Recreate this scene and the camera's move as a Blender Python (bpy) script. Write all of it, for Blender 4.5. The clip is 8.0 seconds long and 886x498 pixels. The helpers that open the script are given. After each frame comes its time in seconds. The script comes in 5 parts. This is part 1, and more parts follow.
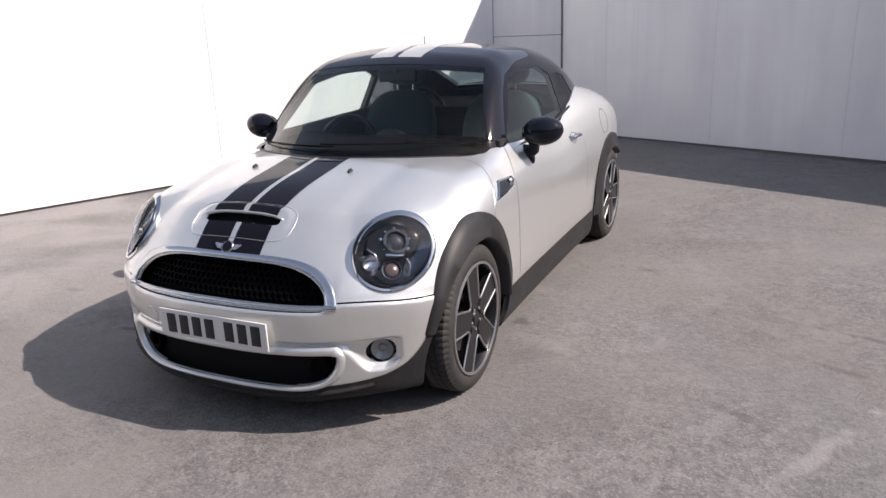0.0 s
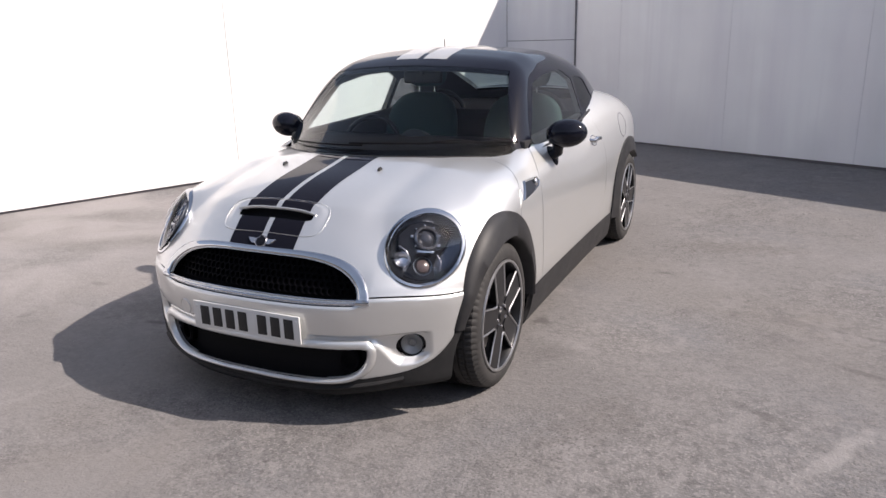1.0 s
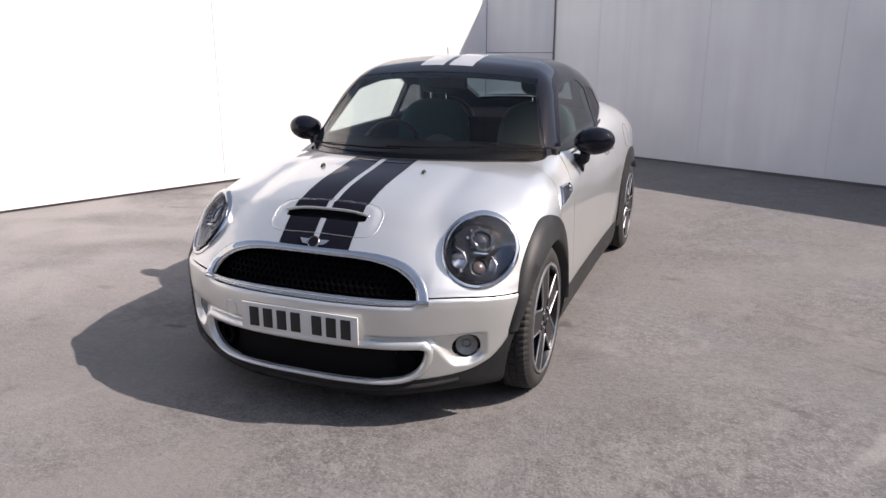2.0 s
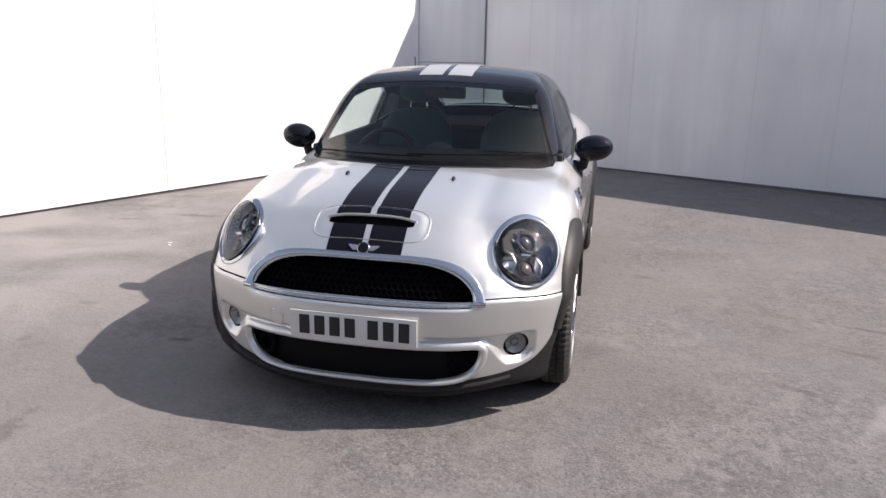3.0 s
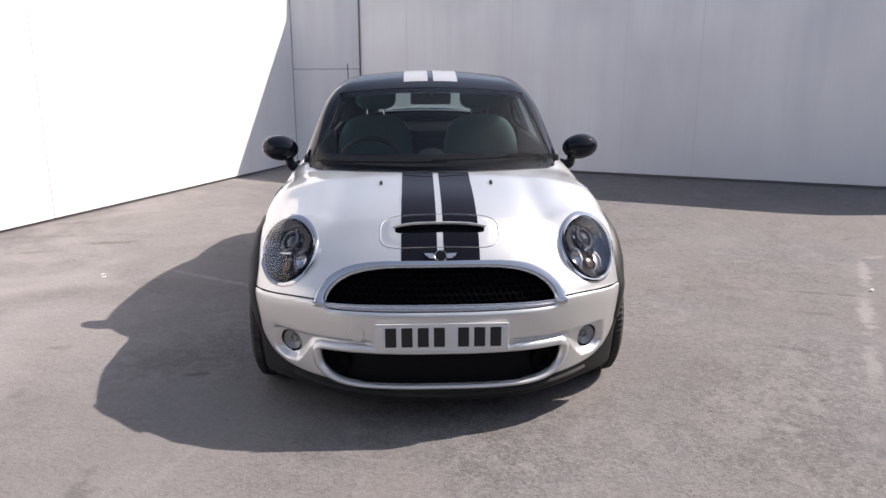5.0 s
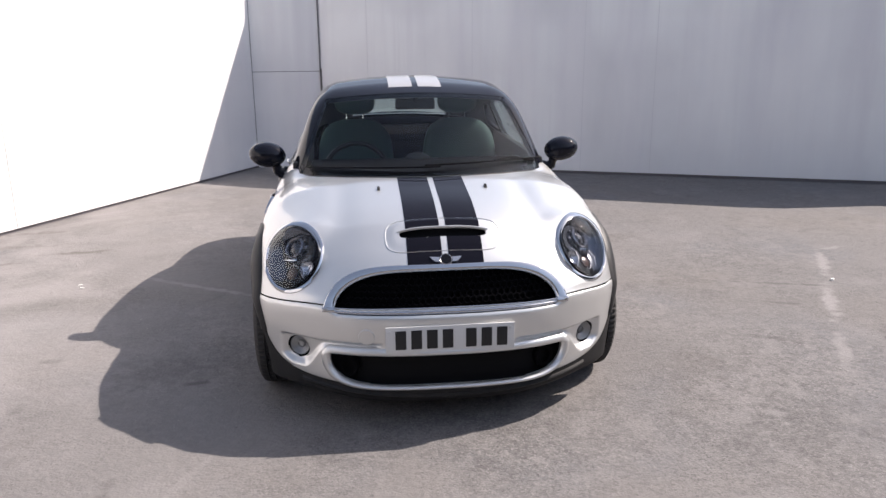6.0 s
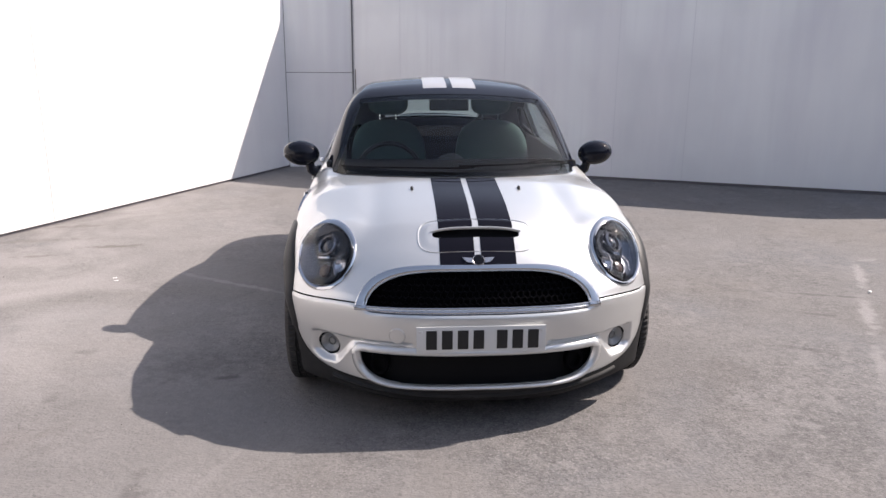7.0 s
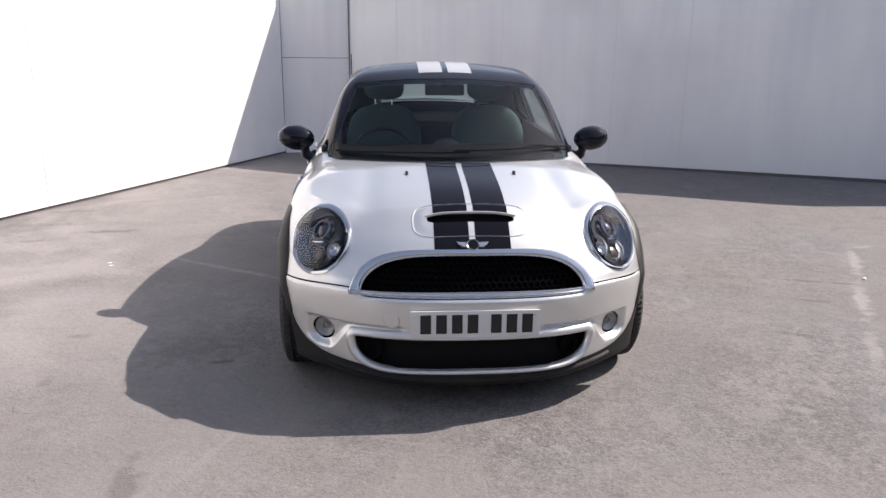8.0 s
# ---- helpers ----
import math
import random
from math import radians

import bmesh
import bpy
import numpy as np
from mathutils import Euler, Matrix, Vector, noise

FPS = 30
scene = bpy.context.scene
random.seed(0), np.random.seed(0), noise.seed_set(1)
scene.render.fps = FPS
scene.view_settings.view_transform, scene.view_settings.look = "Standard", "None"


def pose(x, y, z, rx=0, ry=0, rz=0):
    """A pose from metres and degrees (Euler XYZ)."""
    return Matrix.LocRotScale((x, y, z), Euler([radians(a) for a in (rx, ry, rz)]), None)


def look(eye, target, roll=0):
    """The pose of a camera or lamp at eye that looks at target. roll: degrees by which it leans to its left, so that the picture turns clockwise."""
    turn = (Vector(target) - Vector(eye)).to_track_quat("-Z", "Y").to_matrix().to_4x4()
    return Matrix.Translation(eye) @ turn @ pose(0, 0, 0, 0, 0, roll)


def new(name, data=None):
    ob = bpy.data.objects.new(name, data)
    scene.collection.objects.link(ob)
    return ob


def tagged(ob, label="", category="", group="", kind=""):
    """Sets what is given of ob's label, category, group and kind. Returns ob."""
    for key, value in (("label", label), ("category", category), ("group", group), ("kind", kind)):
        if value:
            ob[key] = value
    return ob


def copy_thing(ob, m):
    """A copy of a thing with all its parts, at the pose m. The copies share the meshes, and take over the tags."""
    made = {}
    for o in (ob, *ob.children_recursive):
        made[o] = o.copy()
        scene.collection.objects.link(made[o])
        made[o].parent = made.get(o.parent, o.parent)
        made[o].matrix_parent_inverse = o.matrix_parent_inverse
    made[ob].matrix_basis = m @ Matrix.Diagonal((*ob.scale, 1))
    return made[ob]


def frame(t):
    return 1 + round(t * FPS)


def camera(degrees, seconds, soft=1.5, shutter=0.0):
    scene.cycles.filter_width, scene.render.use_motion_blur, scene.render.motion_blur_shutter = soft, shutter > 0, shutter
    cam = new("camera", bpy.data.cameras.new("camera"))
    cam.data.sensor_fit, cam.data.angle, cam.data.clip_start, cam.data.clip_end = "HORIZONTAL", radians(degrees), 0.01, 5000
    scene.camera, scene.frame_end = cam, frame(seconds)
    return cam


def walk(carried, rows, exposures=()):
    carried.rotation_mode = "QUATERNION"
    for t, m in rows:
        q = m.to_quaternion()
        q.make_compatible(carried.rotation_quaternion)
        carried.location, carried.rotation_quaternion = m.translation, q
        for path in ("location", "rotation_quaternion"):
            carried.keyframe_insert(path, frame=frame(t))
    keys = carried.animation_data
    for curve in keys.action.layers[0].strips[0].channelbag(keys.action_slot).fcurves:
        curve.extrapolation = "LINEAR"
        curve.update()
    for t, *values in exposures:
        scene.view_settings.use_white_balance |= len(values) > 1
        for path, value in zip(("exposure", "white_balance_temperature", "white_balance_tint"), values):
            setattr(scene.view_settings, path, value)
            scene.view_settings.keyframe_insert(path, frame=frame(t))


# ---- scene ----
# seconds, eye x y z in metres, heading, tilt and roll in degrees
cam = camera(62.31, 8.0)
ROWS = [
    (0.0, 1.926, -2.449, 1.470, 25.46, -16.75, -2.33),
    (0.5, 1.900, -2.471, 1.467, 26.30, -16.61, -2.34),
    (1.0, 1.859, -2.548, 1.466, 25.72, -16.45, -1.56),
    (1.5, 1.710, -2.631, 1.444, 25.14, -16.06, -0.06),
    (1.7, 1.622, -2.671, 1.440, 24.02, -15.84, -0.09),
    (2.8, 1.062, -2.991, 1.466, 13.84, -15.16, 1.41),
    (3.0, 0.923, -3.029, 1.447, 12.55, -14.91, 1.05),
    (3.5, 0.631, -3.085, 1.469, 9.28, -14.86, -0.49),
    (4.0, 0.346, -3.208, 1.485, 4.20, -14.82, -1.15),
    (4.5, 0.150, -3.199, 1.470, 0.97, -14.89, -1.65),
    (4.7, 0.049, -3.154, 1.447, -0.39, -14.59, -0.92),
    (5.8, -0.350, -3.192, 1.468, -6.27, -14.36, -0.21),
    (6.0, -0.345, -3.212, 1.489, -6.62, -14.58, -0.46),
    (6.5, -0.363, -3.209, 1.476, -6.47, -14.30, -0.22),
    (7.0, -0.374, -3.207, 1.473, -4.56, -14.26, 0.43),
    (7.5, -0.365, -3.198, 1.459, -3.17, -14.71, 0.44),
    (8.0, -0.363, -3.207, 1.460, -4.80, -15.23, 0.64),
]
walk(cam, [(t, pose(x, y, z, 90 + tilt, 0, turn) @ pose(0, 0, 0, 0, 0, roll)) for t, x, y, z, turn, tilt, roll in ROWS],
     exposures=[(0.0, 0.64, 7200, 16), (1.5, 0.64, 7200, 16), (3.5, 0.68, 7200, 16), (4.5, 0.72, 7200, 16), (6.0, 0.82, 7200, 16), (8.0, 0.82, 7200, 16)])

# ---- sky and sun ----
SUN_TO = Vector((0.967, 0.268, 0.93)).normalized()
world = bpy.data.worlds.new("sky")
scene.world = world
world.use_nodes = True
wn = world.node_tree.nodes
sky = wn.new("ShaderNodeTexSky")
sky.sky_type = "NISHITA"
sky.sun_disc = False
sky.sun_elevation = math.asin(SUN_TO.z)
sky.sun_rotation = math.atan2(SUN_TO.x, SUN_TO.y)
sky.air_density, sky.dust_density, sky.ozone_density = 1.0, 0.7, 0.5
wn["Background"].inputs["Strength"].default_value = 0.142
haze = wn.new("ShaderNodeHueSaturation")
haze.inputs["Saturation"].default_value = 0.78
world.node_tree.links.new(sky.outputs[0], haze.inputs["Color"])
world.node_tree.links.new(haze.outputs[0], wn["Background"].inputs["Color"])
sun_data = bpy.data.lights.new("sun", "SUN")
sun_data.energy, sun_data.angle, sun_data.color = 4.2, radians(0.53), (1.0, 0.97, 0.942)
sun = new("sun", sun_data)
sun.matrix_world = look(SUN_TO * 30, (0, 0, 0))


# ---- materials ----
def mat(name, base, rough=0.5, metal=0.0, coat=0.0, spots=(), bump=(), rough_var=0.0, spec=0.5, transmission=0.0, ior=1.45, alpha=1.0):
    """spots: (scale, low, high, colour, amount, detail) noise layers mixed over the base; bump: (scale, strength, distance)."""
    m = bpy.data.materials.new(name)
    m.use_nodes = True
    nt = m.node_tree
    b = nt.nodes["Principled BSDF"]
    link = nt.links.new
    co = nt.nodes.new("ShaderNodeTexCoord").outputs["Object"]
    b.inputs["Base Color"].default_value = (*base, 1)
    b.inputs["Roughness"].default_value = rough
    b.inputs["Metallic"].default_value = metal
    b.inputs["Coat Weight"].default_value = coat
    b.inputs["Coat Roughness"].default_value = 0.03
    b.inputs["Specular IOR Level"].default_value = spec
    b.inputs["Transmission Weight"].default_value = transmission
    b.inputs["IOR"].default_value = ior
    b.inputs["Alpha"].default_value = alpha
    colour = None
    for scale, low, high, tint, amount, detail, *mask in spots:
        n = nt.nodes.new("ShaderNodeTexNoise")
        n.inputs["Scale"].default_value, n.inputs["Detail"].default_value = scale, detail
        link(co, n.inputs["Vector"])
        r = nt.nodes.new("ShaderNodeMapRange")
        r.inputs["From Min"].default_value, r.inputs["From Max"].default_value = low, high
        r.inputs["To Max"].default_value = amount
        link(n.outputs["Fac"], r.inputs["Value"])
        x = nt.nodes.new("ShaderNodeMix")
        x.data_type = "RGBA"
        share = r.outputs["Result"]
        if mask:
            big = nt.nodes.new("ShaderNodeTexNoise")
            big.inputs["Scale"].default_value, big.inputs["Detail"].default_value = mask[0], 4
            link(co, big.inputs["Vector"])
            ramp = nt.nodes.new("ShaderNodeMapRange")
            ramp.inputs["From Min"].default_value, ramp.inputs["From Max"].default_value = 0.42, 0.62
            link(big.outputs["Fac"], ramp.inputs["Value"])
            times = nt.nodes.new("ShaderNodeMath")
            times.operation = "MULTIPLY"
            link(share, times.inputs[0])
            link(ramp.outputs["Result"], times.inputs[1])
            share = times.outputs[0]
        link(share, x.inputs[0])
        x.inputs[6].default_value = (*base, 1)
        x.inputs[7].default_value = (*tint, 1)
        if colour:
            link(colour, x.inputs[6])
        colour = x.outputs[2]
    if colour:
        link(colour, b.inputs["Base Color"])
    normal = None
    for scale, strength, distance in bump:
        n = nt.nodes.new("ShaderNodeTexNoise")
        n.inputs["Scale"].default_value, n.inputs["Detail"].default_value = scale, 4
        link(co, n.inputs["Vector"])
        u = nt.nodes.new("ShaderNodeBump")
        u.inputs["Strength"].default_value, u.inputs["Distance"].default_value = strength, distance
        link(n.outputs["Fac"], u.inputs["Height"])
        if normal:
            link(normal, u.inputs["Normal"])
        normal = u.outputs["Normal"]
    if normal:
        link(normal, b.inputs["Normal"])
    if rough_var:
        n = nt.nodes.new("ShaderNodeTexNoise")
        n.inputs["Scale"].default_value, n.inputs["Detail"].default_value = 9, 5
        link(co, n.inputs["Vector"])
        r = nt.nodes.new("ShaderNodeMapRange")
        r.inputs["To Min"].default_value, r.inputs["To Max"].default_value = rough - rough_var, rough + rough_var
        link(n.outputs["Fac"], r.inputs["Value"])
        link(r.outputs["Result"], b.inputs["Roughness"])
    return m


M = {}
M["paint"] = mat("silver_paint", (0.655, 0.662, 0.657), 0.40, 0.76, 1.0, spots=[(700, 0.45, 0.75, (0.75, 0.755, 0.75), 0.5, 1)], rough_var=0.03)
M["paint"].node_tree.nodes["Principled BSDF"].inputs["Coat IOR"].default_value = 1.58
M["black_paint"] = mat("black_gloss_paint", (0.007, 0.008, 0.014), 0.05, 0.0, 0.0, rough_var=0.02, spec=0.3)
M["stripe_black"] = mat("black_stripe_film", (0.008, 0.008, 0.013), 0.05, 0.0, 0.0, rough_var=0.02, spec=0.13)
M["stripe_white"] = mat("white_stripe_film", (0.39, 0.39, 0.40), 0.35, 0.0, 0.6, rough_var=0.05)
M["plastic"] = mat("grained_black_plastic", (0.018, 0.018, 0.020), 0.5, spec=0.35, spots=[(14, 0.4, 0.7, (0.034, 0.033, 0.033), 0.6, 5)], bump=[(900, 0.15, 0.001)], rough_var=0.08)
M["lip"] = mat("black_lip_plastic", (0.022, 0.022, 0.023), 0.55, spec=0.14, spots=[(14, 0.4, 0.7, (0.036, 0.035, 0.035), 0.6, 5)], rough_var=0.06)
M["dark"] = mat("matt_black_lining", (0.011, 0.011, 0.012), 0.85, rough_var=0.05, spec=0.05)
M["mesh"] = mat("black_grille_mesh", (0.003, 0.003, 0.004), 0.5, spec=0.04, rough_var=0.05)
M["chrome"] = mat("chrome", (0.53, 0.545, 0.57), 0.05, 1.0, rough_var=0.03)
M["satin"] = mat("satin_silver", (0.5, 0.5, 0.52), 0.25, 0.9, rough_var=0.05)
M["satin_dark"] = mat("dull_grey_metal", (0.30, 0.30, 0.32), 0.22, 0.9, rough_var=0.05)
M["rim"] = mat("dark_grey_alloy", (0.011, 0.011, 0.013), 0.4, 0.2, 0.15, rough_var=0.06, spec=0.3)
M["rim_edge"] = mat("machined_alloy_edge", (0.42, 0.42, 0.43), 0.35, 0.9, rough_var=0.05)
M["tyre"] = mat("tyre_rubber", (0.024, 0.023, 0.023), 0.75, spots=[(22, 0.4, 0.7, (0.045, 0.042, 0.040), 0.5, 5)], bump=[(300, 0.2, 0.001)])
M["brake"] = mat("brake_steel", (0.3, 0.29, 0.28), 0.4, 0.9, rough_var=0.1)
M["reflector"] = mat("lamp_reflector", (0.58, 0.59, 0.62), 0.2, 1.0)
M["lamp_black"] = mat("lamp_bezel_black", (0.006, 0.006, 0.008), 0.12, rough_var=0.04, spec=0.28)
M["amber"] = mat("amber_plastic", (0.075, 0.052, 0.048), 0.25)
M["plate"] = mat("white_number_plate", (0.63, 0.63, 0.62), 0.4, rough_var=0.05)
M["ink"] = mat("black_plate_print", (0.015, 0.015, 0.017), 0.5)
M["leather"] = mat("dark_grey_upholstery", (0.056, 0.094, 0.092), 0.7, spec=0.2, rough_var=0.05)
M["trim"] = mat("black_cabin_trim", (0.018, 0.018, 0.019), 0.6, rough_var=0.06, bump=[(600, 0.15, 0.001)])
M["dash"] = mat("matt_dark_dashboard", (0.007, 0.007, 0.008), 0.9, spec=0.0, rough_var=0.05)
M["lining"] = mat("grey_roof_lining", (0.07, 0.072, 0.075), 0.9)
M["wall"] = mat("white_painted_cladding", (0.83, 0.83, 0.83), 0.6, spots=[(0.9, 0.42, 0.70, (0.72, 0.71, 0.72), 0.7, 6), (0.45, 0.42, 0.66, (0.66, 0.655, 0.675), 0.55, 3)], bump=[(3, 0.1, 0.01)])
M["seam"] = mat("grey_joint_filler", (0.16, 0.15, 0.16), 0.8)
M["faint_seam"] = mat("pale_joint_filler", (0.68, 0.675, 0.69), 0.8)
M["projector"] = mat("dark_projector_glass", (0.03, 0.03, 0.035), 0.05, 0.0, 1.0)
M["fog_bowl"] = mat("dull_fog_reflector", (0.34, 0.34, 0.335), 0.42, 0.5, rough_var=0.1)
M["lamp_bowl"] = mat("smoked_lamp_bowl", (0.17, 0.18, 0.20), 0.25, 1.0, rough_var=0.05)


def weathered(m):
    """Faint upright runs of dirt and touched-up paint."""
    nt = m.node_tree
    link = nt.links.new
    b = nt.nodes["Principled BSDF"]
    co = nt.nodes.new("ShaderNodeTexCoord").outputs["Object"]
    for scale, low, high, tint, amount in (((2.2, 2.2, 0.12), 0.46, 0.66, (0.70, 0.685, 0.715), 0.75), ((9, 9, 0.35), 0.52, 0.70, (0.74, 0.73, 0.74), 0.5), ((1.1, 1.1, 0.2), 0.5, 0.68, (0.88, 0.87, 0.86), 0.6)):
        place = nt.nodes.new("ShaderNodeMapping")
        place.inputs["Scale"].default_value = scale
        link(co, place.inputs["Vector"])
        n = nt.nodes.new("ShaderNodeTexNoise")
        n.inputs["Scale"].default_value, n.inputs["Detail"].default_value = 1.0, 5
        link(place.outputs[0], n.inputs["Vector"])
        r = nt.nodes.new("ShaderNodeMapRange")
        r.inputs["From Min"].default_value, r.inputs["From Max"].default_value, r.inputs["To Max"].default_value = low, high, amount
        link(n.outputs["Fac"], r.inputs["Value"])
        mix = nt.nodes.new("ShaderNodeMix")
        mix.data_type = "RGBA"
        link(r.outputs["Result"], mix.inputs[0])
        link(b.inputs["Base Color"].links[0].from_socket, mix.inputs[6])
        mix.inputs[7].default_value = (*tint, 1)
        link(mix.outputs[2], b.inputs["Base Color"])
    return m


M["wall"] = weathered(M["wall"])


def glass_mat(name, tint, gloss_rough=0.02, low=0.06):
    m = bpy.data.materials.new(name)
    m.use_nodes = True
    nt = m.node_tree
    nt.nodes.remove(nt.nodes["Principled BSDF"])
    clear = nt.nodes.new("ShaderNodeBsdfTransparent")
    clear.inputs["Color"].default_value = (*tint, 1)
    gloss = nt.nodes.new("ShaderNodeBsdfGlossy")
    gloss.inputs["Roughness"].default_value = gloss_rough
    edge = nt.nodes.new("ShaderNodeLayerWeight")
    edge.inputs["Blend"].default_value = 0.5
    power = nt.nodes.new("ShaderNodeMath")
    power.operation = "POWER"
    power.inputs[1].default_value = 4.5
    nt.links.new(edge.outputs["Facing"], power.inputs[0])
    fres = nt.nodes.new("ShaderNodeMapRange")
    fres.inputs["To Min"].default_value, fres.inputs["To Max"].default_value = low, 0.75
    nt.links.new(power.outputs[0], fres.inputs["Value"])
    mix = nt.nodes.new("ShaderNodeMixShader")
    nt.links.new(fres.outputs[0], mix.inputs[0])
    nt.links.new(clear.outputs[0], mix.inputs[1])
    nt.links.new(gloss.outputs[0], mix.inputs[2])
    nt.links.new(mix.outputs[0], nt.nodes["Material Output"].inputs["Surface"])
    return m


M["glass"] = glass_mat("green_tinted_glass", (0.91, 0.98, 0.972), low=0.022)
M["side_glass"] = glass_mat("tinted_side_glass", (0.76, 0.84, 0.82), low=0.17)
M["rear_glass"] = glass_mat("green_rear_glass", (0.55, 0.64, 0.61), low=0.05)
M["dark_glass"] = glass_mat("dark_tinted_glass", (0.10, 0.11, 0.12), low=0.05)
M["lens"] = glass_mat("clear_lamp_cover", (0.92, 0.93, 0.95), low=0.035)


# ---- building helpers ----
def empty(name, label, category, group="", place=(0, 0, 0)):
    ob = new(name)
    ob.location = place
    ob.empty_display_size = 0.1
    return tagged(ob, label, category, group)


def mesh_ob(name, verts, faces, material, parent=None, label="", smooth=True, normals=None):
    me = bpy.data.meshes.new(name)
    me.from_pydata([tuple(v) for v in np.asarray(verts).tolist()], [], [tuple(f) for f in (faces.tolist() if isinstance(faces, np.ndarray) else faces)])
    me.materials.append(material)
    if smooth:
        me.polygons.foreach_set("use_smooth", [True] * len(me.polygons))
    me.update()
    if normals is not None:
        me.normals_split_custom_set_from_vertices([tuple(n) for n in normals.tolist()])
    ob = new(name, me)
    if parent:
        ob.parent = parent
    return tagged(ob, label) if label else ob


def part(name, bm, material, parent=None, label="", angle=40):
    """Links a bmesh as one mesh object under its thing or part."""
    me = bpy.data.meshes.new(name)
    bmesh.ops.recalc_face_normals(bm, faces=bm.faces)
    for f in bm.faces:
        f.smooth = True
    for e in bm.edges:
        if len(e.link_faces) == 2 and e.calc_face_angle(0) > radians(angle):
            e.smooth = False
    bm.to_mesh(me)
    bm.free()
    me.materials.append(material)
    ob = new(name, me)
    if parent:
        ob.parent = parent
    return tagged(ob, label) if label else ob


def box(size, at=(0, 0, 0), bevel=0.0, seg=2, m=None):
    bm = bmesh.new()
    bmesh.ops.create_cube(bm, size=1)
    bmesh.ops.scale(bm, vec=size, verts=bm.verts)
    if bevel:
        bmesh.ops.bevel(bm, geom=bm.edges[:], offset=bevel, segments=seg, profile=0.6, affect="EDGES")
    bmesh.ops.transform(bm, matrix=Matrix.Translation(at) @ (m or Matrix()), verts=bm.verts)
    return bm


def add(bm, other):
    """Joins other into bm."""
    me = bpy.data.meshes.new("joined")
    other.to_mesh(me)
    other.free()
    bm.from_mesh(me)
    bpy.data.meshes.remove(me)
    return bm


def lathe(profile, steps=48, m=None, start=0.0, sweep=360.0):
    """A profile of (radius, height along local z) turned about local z."""
    bm = bmesh.new()
    full = sweep >= 360
    rings = []
    for i in range(steps if full else steps + 1):
        a = radians(start + sweep * i / steps)
        rings.append([bm.verts.new((r * math.cos(a), r * math.sin(a), h)) for r, h in profile])
    n = len(rings)
    for i in range(n if full else n - 1):
        a, b = rings[i], rings[(i + 1) % n]
        for j in range(len(profile) - 1):
            bm.faces.new((a[j], b[j], b[j + 1], a[j + 1]))
    bmesh.ops.remove_doubles(bm, verts=bm.verts, dist=1e-6)
    if m:
        bmesh.ops.transform(bm, matrix=m, verts=bm.verts)
    return bm


def tube(points, radius, sides=10, closed=False, flat=1.0, up=(0, 0, 1), taper=None):
    """A tube along points; flat squeezes its section along the up direction."""
    bm = bmesh.new()
    pts = [Vector(p) for p in points]
    n = len(pts)
    rings = []
    for i, p in enumerate(pts):
        if closed:
            t = pts[(i + 1) % n] - pts[i - 1]
        else:
            t = pts[min(i + 1, n - 1)] - pts[max(i - 1, 0)]
        t.normalize()
        s = t.cross(Vector(up))
        if s.length < 1e-4:
            s = t.cross(Vector((0, 1, 0.01)))
        s.normalize()
        u = s.cross(t)
        r = radius * (taper[i] if taper else 1)
        rings.append([bm.verts.new(p + s * r * math.cos(2 * math.pi * k / sides) + u * r * flat * math.sin(2 * math.pi * k / sides)) for k in range(sides)])
    for i in range(n if closed else n - 1):
        a, b = rings[i], rings[(i + 1) % n]
        for k in range(sides):
            bm.faces.new((a[k], a[(k + 1) % sides], b[(k + 1) % sides], b[k]))
    if not closed:
        bm.faces.new(rings[0][::-1])
        bm.faces.new(rings[-1])
    return bm


def extrude_outline(pts, depth, m=None, bevel=0.0):
    """A flat outline in local xy, raised along local z from 0 to depth."""
    bm = bmesh.new()
    vs = [bm.verts.new((x, y, 0)) for x, y in pts]
    f = bm.faces.new(vs)
    top = bmesh.ops.extrude_face_region(bm, geom=[f])
    up = [v for v in top["geom"] if isinstance(v, bmesh.types.BMVert)]
    bmesh.ops.translate(bm, verts=up, vec=(0, 0, depth))
    if bevel:
        bmesh.ops.bevel(bm, geom=[e for e in bm.edges if all(v in up for v in e.verts)], offset=bevel, segments=2, affect="EDGES")
    if m:
        bmesh.ops.transform(bm, matrix=m, verts=bm.verts)
    return bm


def curve(keys):
    """A smooth function through (at, value) keys."""
    xs = np.array([k[0] for k in keys], float)
    ys = np.array([k[1] for k in keys], float)
    d = np.diff(ys) / np.diff(xs)
    s = np.concatenate([[d[0]], np.where(d[:-1] * d[1:] > 0, 2 * d[:-1] * d[1:] / (d[:-1] + d[1:] + 1e-12), 0), [d[-1]]])

    def at(v):
        v = np.asarray(v, float)
        w = np.clip(v, xs[0], xs[-1])
        i = np.clip(np.searchsorted(xs, w) - 1, 0, len(xs) - 2)
        h = xs[i + 1] - xs[i]
        t = (w - xs[i]) / h
        return (2 * t**3 - 3 * t**2 + 1) * ys[i] + (t**3 - 2 * t**2 + t) * h * s[i] + (3 * t**2 - 2 * t**3) * ys[i + 1] + (t**3 - t**2) * h * s[i + 1] + np.where(v < xs[0], (v - xs[0]) * s[0], 0) + np.where(v > xs[-1], (v - xs[-1]) * s[-1], 0)
    return at


def smax(a, b, k):
    h = np.clip(0.5 + 0.5 * (a - b) / k, 0, 1)
    return b + (a - b) * h + k * h * (1 - h)


def smin(a, b, k):
    return -smax(-a, -b, k)


def step(a, b, v):
    t = np.clip((v - a) / (b - a), 0, 1)
    return t * t * (3 - 2 * t)


